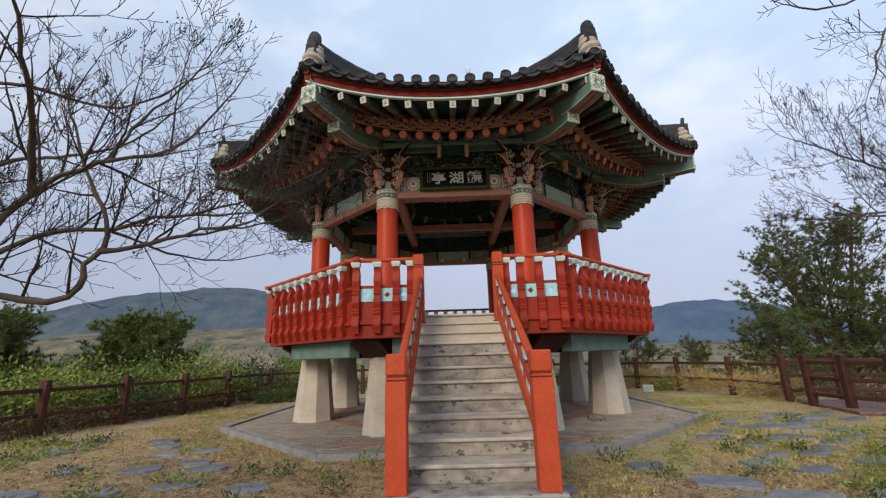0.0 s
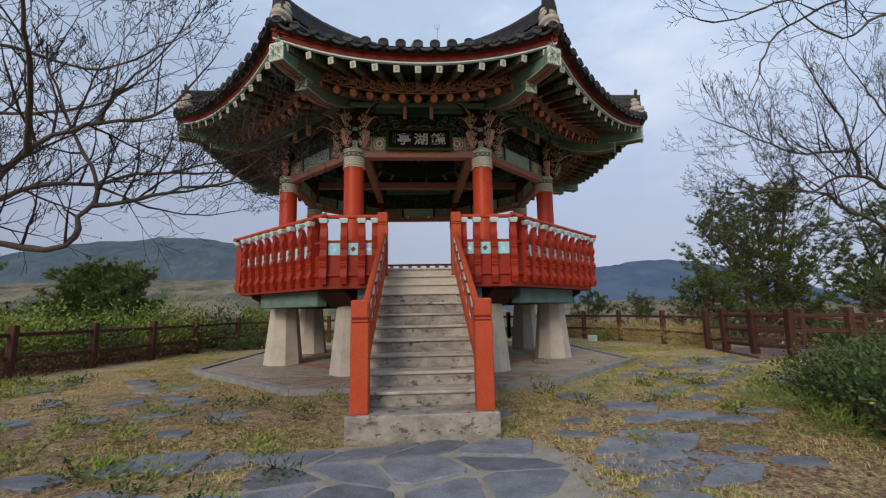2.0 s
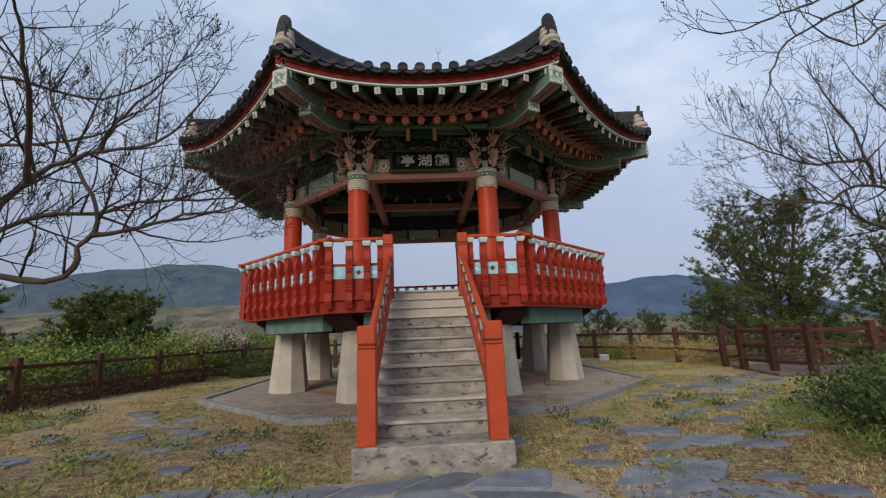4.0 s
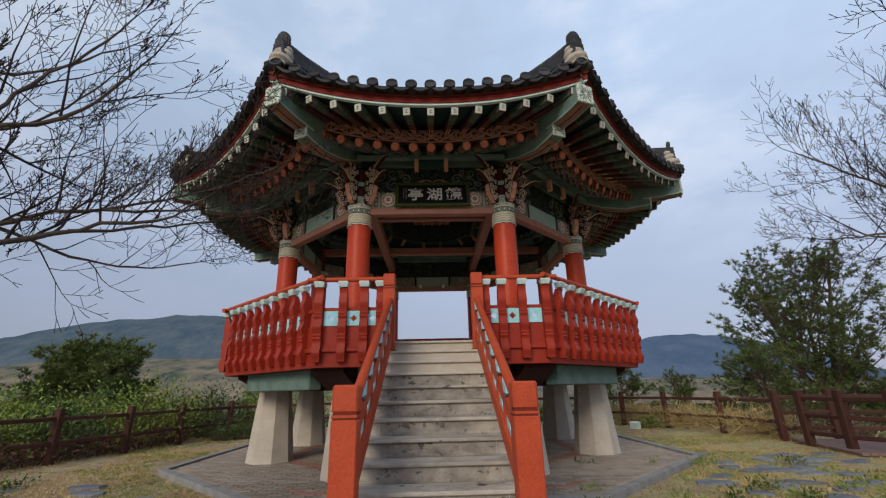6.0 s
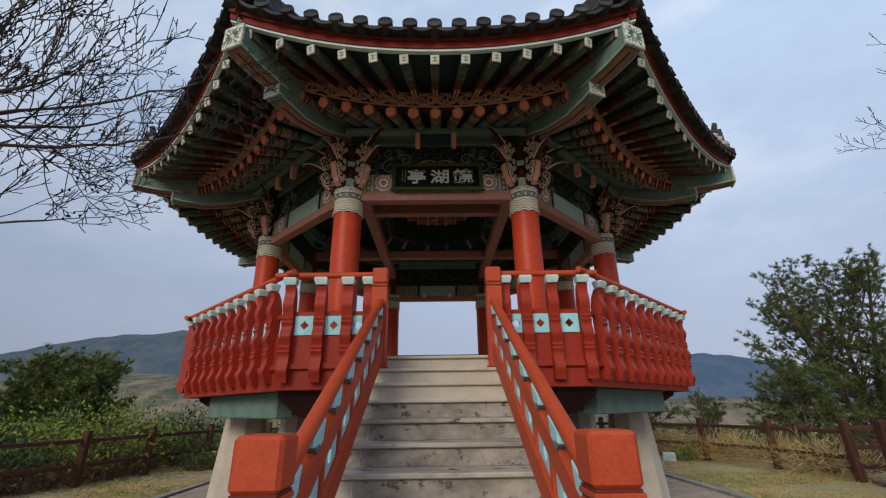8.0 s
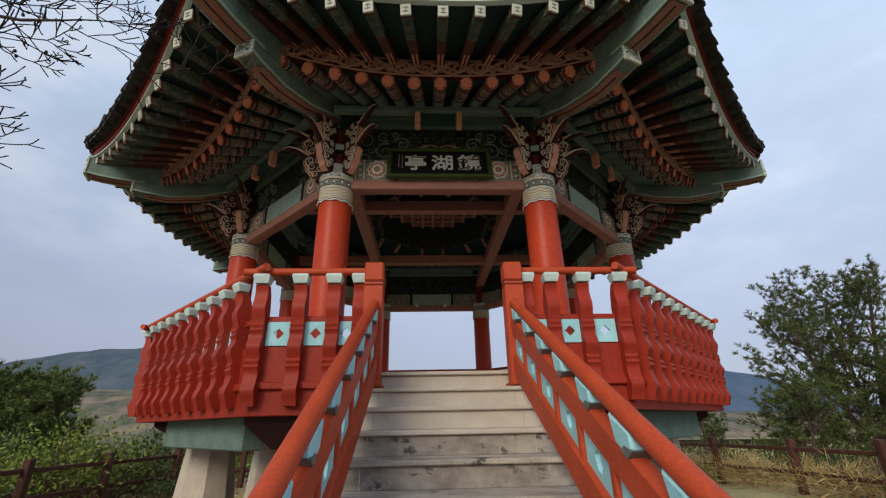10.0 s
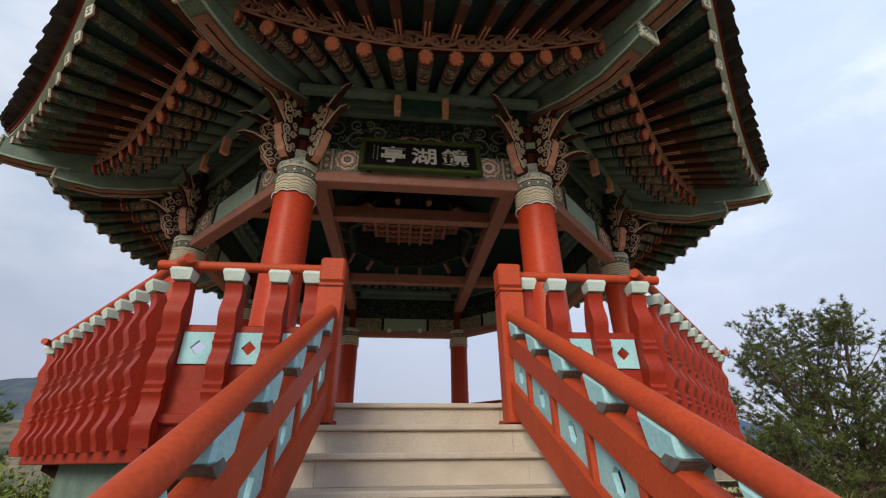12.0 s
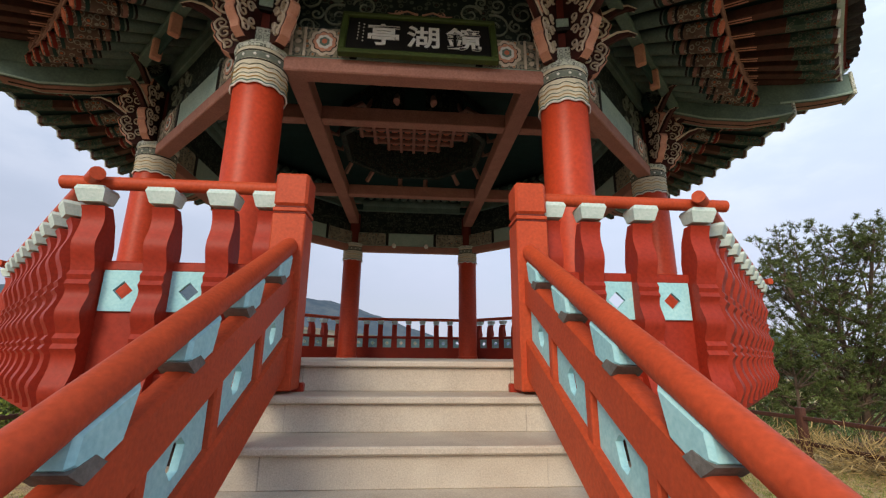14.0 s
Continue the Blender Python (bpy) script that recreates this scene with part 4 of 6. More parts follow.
    low_edge = [Geo().tube([(s * 0.115, -r, z + 0.01) for r, z in ((4.0, 5.84), (4.6, 5.58), (5.1, 5.46), (5.5, 5.47), (5.64, 5.49))], 0.014, 5).mesh("pale_edge", PALE_GREEN) for s in (-1, 1)]
    high_edge = [Geo().tube([(s * 0.125, -r, z + 0.01) for r, z in ((5.5, 5.65), (5.9, 5.63), (6.14, 5.64), (6.32, 5.66))], 0.016, 5).mesh("pale_edge", PALE_GREEN) for s in (-1, 1)]
    for k in range(8):
        m = Matrix.Rotation(radians(45 * k + 22.5), 4, "Z")
        for me, un, en, fl, ed, name in ((low, low_under, low_end, low_flower, low_edge, "hip_beam"), (high, high_under, high_end, high_flower, high_edge, "upper_hip_beam")):
            beam = part(name, me, None, pavilion, "green hip beam with a carved pale end", m)
            part("under_board", un, None, beam, "pinkish brown underside")
            part("dark_line", low_line if name == "hip_beam" else high_line, None, beam, "black line")
            part("carved_end", en, None, beam, "pale carved end")
            tagged(part("carving", fl, None, beam, "dark carved petals"), kind="stuff")
            for e in ed:
                part("pale_edge", e, None, beam, "pale green edge line")


def roof_z(u, v):
    base = 5.915 + 0.36 * abs(u) ** 2.2 + 0.06 * u ** 6
    return base + (9.30 - base) * (0.72 * v + 0.28 * v * v)


def build_roof():
    us = [i / 10 - 1 for i in range(21)]
    grid = []
    for j in range(15):
        v = j / 14
        grid.append([(eave(u)[0] * 1.02 * (1 - v), (eave(u)[1] - 0.17 + 0.03 * u * u) * (1 - v), roof_z(u, v) - 0.01) for u in us])
    bed = Geo().sheet(grid).mesh("tile_bed", TILE, True)
    ribs = Geo()
    ends = []
    count = 17
    for i in range(count):
        u = (i - (count - 1) / 2) / ((count - 1) / 2) * 0.94
        x0, y0, _ = eave(u)
        x0, y0 = x0 * 1.02, y0 - 0.18 + 0.03 * u * u
        reach = max(0.05, 1 - abs(x0) / 0.4142 / abs(y0))
        pts = []
        for j in range(9):
            v = reach * j / 8
            y = y0 * (1 - v)
            lim = abs(y) * 0.4142
            uu = max(-1, min(1, x0 / max(lim, 1e-4)))
            pts.append((x0, y, roof_z(uu if j else u, v) + 0.035))
        ribs.tube(pts, 0.066, 8)
        m = Matrix.Translation((x0, y0 - 0.004, pts[0][2])) @ Matrix.Rotation(radians(90 - 14), 4, "X")
        cap = Geo().lathe([(0.080, -0.16), (0.092, 0.0), (0.090, 0.022), (0.072, 0.024), (0.067, 0.014), (0.01, 0.016)], 14, m)
        ends.append(cap.mesh("roof_tile_end", TILE, True))
    ribs = ribs.mesh("tile_ribs", TILE, True)
    drips = []
    for i in range(count - 1):
        u0 = (i - (count - 1) / 2) / ((count - 1) / 2) * 0.94
        u1 = (i + 1 - (count - 1) / 2) / ((count - 1) / 2) * 0.94
        g = Geo()
        rows = []
        for dy, lift, sag in ((-0.20, -0.06, 0.06), (-0.20, -0.01, 0.06), (0.2, 0.12, 0.05), (0.2, 0.07, 0.05), (-0.20, -0.06, 0.06)):
            row = []
            for q in range(7):
                u = u0 + (u1 - u0) * q / 6
                x, y, _ = eave(u)
                row.append((x * 1.02, y + dy + 0.03 * u * u, roof_z(u, 0) + 0.02 + lift - sag * math.sin(math.pi * q / 6)))
            rows.append(row)
        drips.append(g.sheet(rows).mesh("drip_tile", TILE))
    for k in range(8):
        m = turn(k)
        part("tile_bed", bed, None, pavilion, "dark grey tiled roof slope", m)
        tagged(part("tile_ribs", ribs, None, pavilion, "rows of dark convex roof tiles", m), kind="stuff")
        for me in ends:
            part("roof_tile_end", me, None, pavilion, "", m)
        for me in drips:
            part("drip_tile", me, None, pavilion, "", m)
    # hip ridges with lime-mortared ends
    ridge_geo = Geo()
    pts = []
    for j in range(11):
        v = j / 10
        r = 6.24 * (1 - v) + 0.12
        pts.append((0, -r, roof_z(1, v) + 0.10 + 0.22 * (1 - v) ** 6))
    for i in range(10):
        (x0, y0, z0), (x1, y1, z1) = pts[i], pts[i + 1]
        for lev, w in ((0.0, 0.13), (0.07, 0.115), (0.14, 0.105), (0.21, 0.10)):
            ridge_geo.add([(-w, y0, z0 + lev - 0.12), (w, y0, z0 + lev - 0.12), (w, y1, z1 + lev - 0.12), (-w, y1, z1 + lev - 0.12), (-w, y0, z0 + lev - 0.06), (w, y0, z0 + lev - 0.06), (w, y1, z1 + lev - 0.06), (-w, y1, z1 + lev - 0.06)], [(4, 5, 6, 7), (0, 4, 7, 3), (1, 2, 6, 5), (0, 1, 5, 4), (2, 3, 7, 6)])
    ridge_geo.tube([(x, y, z + 0.17) for x, y, z in pts], 0.085, 8)
    ridge_me = ridge_geo.mesh("hip_ridge", TILE, True)
    lump = Geo()
    for z, w, h, d, deep in ((6.26, 0.155, 0.17, 0.0, 1.25), (6.42, 0.17, 0.15, 0.03, 1.15), (6.56, 0.155, 0.14, 0.06, 1.0), (6.69, 0.13, 0.11, 0.08, 0.85)):
        lump.lathe([(w * 0.86, 0), (w * 1.05, h * 0.25), (w * 1.05, h * 0.7), (w * 0.84, h)], 16, Matrix.Translation((0, -6.29 + d, z)) @ Matrix.Rotation(radians(-9), 4, "X") @ Matrix.Diagonal((1, deep, 1, 1)))
    lump = lump.mesh("mortar_end", MORTAR, True)
    arch = [(-0.125, 0.0)] + [(0.135 * math.cos(math.pi * (1 - i / 12)), 0.12 + 0.16 * math.sin(math.pi * i / 12)) for i in range(13)] + [(0.125, 0.0)]
    cap = Geo().prism(arch, 0.05, Matrix.Translation((0, -6.24, 6.80)) @ Matrix.Rotation(radians(8), 4, "X"))
    cap.prism([(x * 0.8, z * 0.86 + 0.03) for x, z in arch], 0.075, Matrix.Translation((0, -6.245, 6.80)) @ Matrix.Rotation(radians(8), 4, "X"))
    cap = cap.mesh("finial_tile", TILE)
    tip = Geo()
    for s in (-1, 1):
        for i in range(2):
            a = Vector((s * (0.09 + 0.15 * i), -6.45 + 0.09 * i, 6.29 - 0.03 * i))
            tip.add([a + Vector((dx, dy, dz)) for dz in (0, 0.035) for dx, dy in ((-0.09, 0.02), (0, -0.04), (0.09, 0.02), (0.09, 0.5), (-0.09, 0.5))], [(4, 3, 2, 1, 0), (5, 6, 7, 8, 9)] + [(j, (j + 1) % 5, (j + 1) % 5 + 5, j + 5) for j in range(5)])
    tip = tip.mesh("corner_tile", TILE)
    for k in range(8):
        m = Matrix.Rotation(radians(45 * k + 22.5), 4, "Z")
        part("hip_ridge", ridge_me, None, pavilion, "dark tiled hip ridge", m, True)
        part("mortar_end", lump, None, pavilion, "lobed pale mortar ridge end", m)
        part("finial_tile", cap, None, pavilion, "dark rounded ridge finial", m)
        part("corner_tile", tip, None, pavilion, "dark corner tile", m)
    knob = Geo().lathe([(0.45, 9.15), (0.42, 9.35), (0.20, 9.40), (0.16, 9.50), (0.22, 9.58), (0.17, 9.66), (0.14, 9.72), (0.20, 9.80), (0.18, 9.86), (0.05, 9.88)], 18)
    part("roof_finial", knob, MORTAR, pavilion, "pale pot-shaped roof finial", smooth=True)


build_base()
build_columns()
build_frame()
build_eaves()
build_roof()


def build_rod():
    rod = thing("lightning_rod", "thin grey lightning rod with a forked tip", "lightning rod", Matrix.Translation((0.70, 0.65, 8.9)))
    part("pole", Geo().tube([(0, 0, 0), (0, 0, 2.2)], [0.022, 0.014], 8), METAL, rod)
    for s in (-1, 1):
        part("prong", Geo().tube([(0, 0, 1.95), (s * 0.07, 0, 2.02), (s * 0.09, 0, 2.18)], [0.01, 0.01, 0.005], 6), METAL, rod)


build_rod()


# ---- the name board ----
def build_plaque():
    m = Matrix.Translation((0.02, -3.635, 4.915)) @ Matrix.Rotation(radians(-15), 4, "X") @ Matrix.Diagonal((1.07, 1.07, 1.07, 1)) @ Matrix.Translation((0, 0, 0))
    plaque = thing("name_plaque", "black wooden name board with white characters in an olive frame", "sign", m)
    part("board", Geo().box((-0.64, -0.02, 0.02), (0.64, 0.02, 0.48), None, 0.004), BLACK, plaque, "black lacquered board")
    for name, lo, hi in (("lower_frame", (-0.70, -0.05, -0.03), (0.70, 0.02, 0.02)), ("upper_frame", (-0.70, -0.05, 0.48), (0.70, 0.02, 0.53)), ("side_frame", (-0.70, -0.049, 0.021), (-0.64, 0.02, 0.479)), ("side_frame", (0.64, -0.049, 0.021), (0.70, 0.02, 0.479))):
        part(name, Geo().box(lo, hi, None, 0.014), FRAME_GREEN, plaque, "olive green frame")
    for x, ch, size in ((-0.32, "\u4ead", 0.31), (0.04, "\u6e56", 0.31), (0.40, "\u93e1", 0.32)):
        curve = bpy.data.curves.new("character", "FONT")
        curve.body, curve.size, curve.extrude, curve.align_x, curve.offset = ch, size, 0.004, "CENTER", 0.005
        temp = new("character", curve)
        bpy.context.view_layer.update()
        me = bpy.data.meshes.new_from_object(temp.evaluated_get(bpy.context.evaluated_depsgraph_get()))
        bpy.data.objects.remove(temp)
        me.materials.clear()
        me.materials.append(WHITE)
        part("character", me, None, plaque, "white character", Matrix.Translation((x, -0.025, 0.135)) @ Matrix.Rotation(radians(90), 4, "X"))
    for i in range(6):
        for x, z in ((-0.545, 0.40 - i * 0.044), (-0.50, 0.385 - i * 0.046)):
            mark = Geo().box((x - 0.008, -0.023, z), (x + 0.008, -0.0205, z + 0.005), None, 0.0005)
            mark.box((x - 0.003, -0.0235, z - 0.010), (x + 0.003, -0.0203, z + 0.012), Matrix.Translation((0, 0, 0.0)), 0.0005)
            part("small_mark", mark, WHITE, plaque, "small white mark")
    crest = Geo()
    for s in (-1, 1):
        crest.tube([(s * px, -0.03, pz) for px, _, pz in spiral(0.20, 0.575, 0.04, 1.2, 2.6, -1)], 0.009, 5)
        crest.tube([(s * 0.02, -0.03, 0.56), (s * 0.12, -0.03, 0.60), (s * 0.24, -0.03, 0.55), (s * 0.30, -0.03, 0.57)], [0.012, 0.012, 0.01, 0.004], 5)
    part("crest", crest, SCROLL, plaque, "pinkish scroll crest")


build_plaque()


def build_spots():
    for x in (-0.42, 0.38):
        lamp = thing("spotlight", "small white spotlight on the rear beam", "spotlight", Matrix.Translation((x, 3.30, 4.88)), group="spotlights inside the pavilion")
        part("can", Geo().lathe([(0.05, 0), (0.055, 0.02), (0.05, 0.10), (0.03, 0.12)], 12, Matrix.Rotation(radians(90), 4, "X")), WHITE, lamp, "white can", smooth=True)
        part("bracket", Geo().box((-0.01, -0.02, -0.02), (0.01, 0.06, 0.0), None, 0.002), METAL, lamp)


build_spots()


# ---- the railing round the deck ----
RAIL = 4.46


def baluster_meshes():
    bumps = ((-0.13, 0.040, 0.075), (0.075, 0.030, 0.016), (0.125, 0.030, 0.016), (0.27, 0.045, 0.075), (0.425, 0.030, 0.016), (0.475, 0.030, 0.016), (0.66, 0.040, 0.09), (0.93, 0.04, 0.07))
    outer = []
    for i in range(44):
        z = -0.27 + 1.16 * i / 43
        outer.append((z, 0.095 + sum(h * math.exp(-((z - c) / w) ** 2) for c, h, w in bumps)))
    inner = [(0.89, 0.045), (0.80, 0.0), (0.66, -0.03), (-0.14, 0.0), (-0.27, 0.005)]
    g = Geo()
    outline = [(-o, z) for z, o in outer] + [(-o, z) for z, o in inner]
    m = Matrix.Rotation(radians(90), 4, "Z")
    g.prism(outline, 0.128, m)
    body = g.mesh("baluster", RED, True)
    cap = Geo()
    lo, hi = [(-0.066, -0.148), (0.066, -0.148), (0.066, -0.05), (-0.066, -0.05)], [(-0.084, -0.175), (0.084, -0.175), (0.084, -0.04), (-0.084, -0.04)]
    cap.add([(x, y, 0.905) for x, y in lo] + [(x, y, 0.972) for x, y in hi] + [(x * 0.85, y, 0.995) for x, y in hi], [(3, 2, 1, 0), (8, 9, 10, 11)] + [(j * 4 + i, j * 4 + (i + 1) % 4, j * 4 + 4 + (i + 1) % 4, j * 4 + 4 + i) for j in range(2) for i in range(4)])
    return body, cap.mesh("cap", CAP_PALE)


BALUSTER, BALUSTER_CAP = baluster_meshes()


def square_panel(x, dark):
    """A pale square with a diamond cut through it."""
    g = Geo()
    for y0, y1 in ((-0.03, -0.008),):
        h, d = 0.118, 0.055
        a = [(x - h, 0.41 - h), (x + h, 0.41 - h), (x + h, 0.41 + h), (x - h, 0.41 + h)]
        b = [(x, 0.41 - d), (x + d, 0.41), (x, 0.41 + d), (x - d, 0.41)]
        v = [(p, y0, q) for p, q in a + b] + [(p, y1, q) for p, q in a + b]
        g.add(v, [(0, 1, 5, 4), (1, 2, 6, 5), (2, 3, 7, 6), (3, 0, 4, 7), (8, 12, 13, 9), (9, 13, 14, 10), (10, 14, 15, 11), (11, 15, 12, 8)] + [(4 + i, 4 + (i + 1) % 4, 12 + (i + 1) % 4, 12 + i) for i in range(4)] + [(i, 8 + i, 8 + (i + 1) % 4, (i + 1) % 4) for i in range(4)])
    return g.mesh("square_panel", TURQUOISE)


def build_railing(m, x0, x1, posts, corner0, corner1, lift):
    """One side of the railing from x0 to x1: boards, pierced squares, bulging balusters and a round rail."""
    side = thing("railing", "red wooden deck railing with carved balusters and pale caps", "railing", m @ Matrix.Translation((0, -RAIL, DECK - 0.03)), group="railing sections round the deck")
    part("lower_board", Geo().box((x0, -0.012, -0.08), (x1, 0.018, 0.298), None, 0.004), RED, side)
    part("middle_rail", Geo().box((x0, -0.03, 0.522), (x1, 0.03, 0.585), None, 0.01), RED, side)
    part("base_rail", Geo().box((x0, -0.05, -0.12), (x1, 0.04, -0.05), None, 0.01), RED, side)
    slope = 0.1125 * 0.4142 + 0.15
    part("handrail", Geo().tube([(x0 - (slope if corner0 else 0), -0.1125, 1.03 + lift), (x1 + (slope if corner1 else 0), -0.1125, 1.03 + lift)], 0.04, 12), RAIL_RED, side, "round red handrail", smooth=True)
    for x in posts:
        b = part("baluster", BALUSTER, None, side, "", Matrix.Translation((x, 0, 0)))
        part("cap", BALUSTER_CAP, None, b, "pale turquoise cap")
    for a, b in zip(posts, posts[1:]):
        part("square_panel", square_panel((a + b) / 2, False), None, side, "pale pierced square panel")
        for s in (-0.1, 0.1):
            x = (a + b) / 2 + s * 1.25
            part("panel_stile", Geo().box((x - 0.014, -0.012, 0.299), (x + 0.014, 0.016, 0.521), None, 0.003), RED, side)


HALF = RAIL * math.tan(math.pi / 8)
for k in range(1, 8):
    build_railing(turn(k), -HALF, HALF, [-HALF + 2 * HALF * i / 10 for i in range(1, 11 if k < 7 else 10)], True, True, 0.02 if k % 2 else 0.0)
build_railing(turn(0), -HALF, -0.81, [-HALF, -1.46, -1.12, -0.86], True, False, 0.0)
build_railing(turn(0), 0.81, HALF, [0.86, 1.12, 1.46, HALF], False, True, 0.0)


# ---- the stairs ----
RISE, RUN, BASE = 0.1732, 0.327, 0.28


def build_stairs():
    stairs = thing("staircase", "straight granite staircase stained dark with age", "stairs")
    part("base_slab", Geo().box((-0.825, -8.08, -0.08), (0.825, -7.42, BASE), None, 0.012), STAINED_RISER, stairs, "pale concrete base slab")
    for k in range(1, 12):
        y = -4.45 - RUN * (11 - k)
        top = BASE + RISE * k
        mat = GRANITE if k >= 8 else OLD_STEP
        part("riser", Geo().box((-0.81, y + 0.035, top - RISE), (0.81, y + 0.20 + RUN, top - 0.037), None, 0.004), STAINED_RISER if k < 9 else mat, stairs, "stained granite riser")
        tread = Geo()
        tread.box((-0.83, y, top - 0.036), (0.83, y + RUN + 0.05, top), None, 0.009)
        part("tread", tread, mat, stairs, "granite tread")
        for side in (-0.615, 0.615):
            part("joint", Geo().box((side - 0.003, y + 0.0335, top - RISE + 0.001), (side + 0.003, y + 0.05, top - 0.038), None, 0.001), OLD_STEP, stairs, "dark open joint")
        if k > 3:
            part("core", Geo().box((-0.715, y + 0.25, 1.2 if k > 9 else max(0.0, top - 0.75)), (0.715, y + RUN + 0.30, top - 0.06), None, 0.004), CONCRETE, stairs)
    for s in (-1, 1):
        g = Geo()
        pts = [(-7.75, 0.15), (-4.42, 1.90), (-4.42, 1.72), (-4.42, 1.45), (-7.15, 0.0), (-7.75, 0.0)]
        g.prism(pts, 0.10, Matrix.Translation((s * 0.775, 0, 0)) @ Matrix.Rotation(radians(90), 4, "Z"))
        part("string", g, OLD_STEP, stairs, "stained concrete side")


build_stairs()


def newel(parent, x, y, z0, z1, w, label):
    post = part("newel_post", Geo().box((x - w / 2, y - w / 2, z0), (x + w / 2, y + w / 2, z1 - 0.25), None, 0.008), RAIL_RED, parent, label)
    part("groove_block", Geo().box((x - w / 2 + 0.008, y - w / 2 + 0.008, z1 - 0.25), (x + w / 2 - 0.008, y + w / 2 - 0.008, z1 - 0.238), None, 0.002), DARK_RED, post)
    part("ring_block", Geo().box((x - w / 2, y - w / 2, z1 - 0.238), (x + w / 2, y + w / 2, z1 - 0.215), None, 0.004), RAIL_RED, post)
    part("groove_block", Geo().box((x - w / 2 + 0.008, y - w / 2 + 0.008, z1 - 0.215), (x + w / 2 - 0.008, y + w / 2 - 0.008, z1 - 0.203), None, 0.002), DARK_RED, post)
    part("post_head", Geo().box((x - w / 2, y - w / 2, z1 - 0.203), (x + w / 2, y + w / 2, z1), None, 0.016), RAIL_RED, post)


def build_handrail(s):
    rail = thing("stair_handrail", "red stair handrail with turquoise lotus supports and pierced panels", "handrail", group="handrails beside the stairs")
    x = s * 0.692
    newel(rail, s * 0.68, -7.93, BASE, 1.49, 0.195, "red lower newel post")
    newel(rail, s * 0.71, -4.585, 2.03, 3.255, 0.19, "red upper newel post")
    y0, z0, y1, z1 = -7.84, 1.215, -4.66, 2.815
    slope = (z1 - z0) / (y1 - y0)

    def at(y, dz):
        return z0 + slope * (y - y0) + dz

    part("handrail", Geo().tube([(x, y0, at(y0, 0)), (x, y1, at(y1, 0))], 0.047, 14), RAIL_RED, rail, "round red handrail", smooth=True)

    def sloped(dz0, dz1, w, name):
        pts = []
        for y in (y0, y1):
            pts += [(x - w, y, at(y, dz0)), (x + w, y, at(y, dz0)), (x + w, y, at(y, dz1 - 0.012)), (x + w - 0.012, y, at(y, dz1)), (x - w + 0.012, y, at(y, dz1)), (x - w, y, at(y, dz1 - 0.012))]
        part(name, Geo().add(pts, [tuple(reversed(range(6))), tuple(range(6, 12))] + [(i, (i + 1) % 6, 6 + (i + 1) % 6, 6 + i) for i in range(6)]), RAIL_RED, rail, "sloping red board")

    sloped(-0.295, -0.135, 0.042, "upper_board")
    sloped(-0.695, -0.495, 0.046, "lower_board")
    n = 8
    for i in range(n):
        y = y0 + (y1 - y0) * (i + 0.55) / n
        g = Geo()
        side = [(-0.095, -0.085), (-0.045, -0.14), (0.065, -0.14), (0.105, -0.035), (-0.085, -0.03)]
        pts = []
        for w, shrink in ((-0.046, 0.86), (-0.034, 1.0), (0.034, 1.0), (0.046, 0.86)):
            pts += [(x + w, y + p * shrink, at(y + p * shrink, -0.085 + (q + 0.085) * shrink)) for p, q in side]
        g.add(pts, [tuple(range(5)), tuple(range(15, 20))] + [(j * 5 + k, j * 5 + (k + 1) % 5, j * 5 + 5 + (k + 1) % 5, j * 5 + 5 + k) for j in range(3) for k in range(5)])
        lotus = part("lotus_support", g, TURQUOISE, rail, "turquoise lotus support")
        foot = [(-0.102, -0.088), (-0.05, -0.146), (0.012, -0.146), (-0.028, -0.104)]
        pts = [(x + w, y + p, at(y + p, q)) for w in (-0.049, 0.049) for p, q in foot]
        part("worn_foot", Geo().add(pts, [(0, 1, 2, 3), (7, 6, 5, 4)] + [(k, 4 + k, 4 + (k + 1) % 4, (k + 1) % 4) for k in range(4)]), WORN, lotus, "bare grey worn foot")
    bays = 8
    for i in range(bays):
        ya, yb = y0 + (y1 - y0) * i / bays + 0.03, y0 + (y1 - y0) * (i + 1) / bays - 0.03
        ym, w = (ya + yb) / 2, 0.013
        a = [(ya, at(ya, -0.495)), (yb, at(yb, -0.495)), (yb, at(yb, -0.295)), (ya, at(ya, -0.295))]
        b = [(ym - 0.045, at(ym - 0.045, -0.40)), (ym - 0.015, at(ym - 0.015, -0.45)), (ym + 0.025, at(ym, -0.44)), (ym + 0.05, at(ym + 0.05, -0.395)), (ym + 0.018, at(ym, -0.345)), (ym - 0.02, at(ym, -0.355))]
        g = Geo()
        v = [(x - w, p, q) for p, q in a + b] + [(x + w, p, q) for p, q in a + b]
        faces = []
        for off in (0, 10):
            faces += [(off + 0, off + 1, off + 6, off + 5), (off + 1, off + 7, off + 6), (off + 1, off + 2, off + 8, off + 7), (off + 2, off + 3, off + 9, off + 8), (off + 3, off + 4, off + 9), (off + 3, off + 0, off + 5, off + 4)]
        faces = [f for f in faces] + [(4 + j, 4 + (j + 1) % 6, 14 + (j + 1) % 6, 14 + j) for j in range(6)]
        part("pierced_panel", g.add(v, faces), TURQUOISE, rail, "turquoise panel with a pierced flower")
        if i:
            yp = y0 + (y1 - y0) * i / bays
            part("post", Geo().box((x - 0.035, yp - 0.026, at(yp, -0.52)), (x + 0.035, yp + 0.026, at(yp, -0.27)), None, 0.006), RAIL_RED, rail)


for s in (-1, 1):
    build_handrail(s)


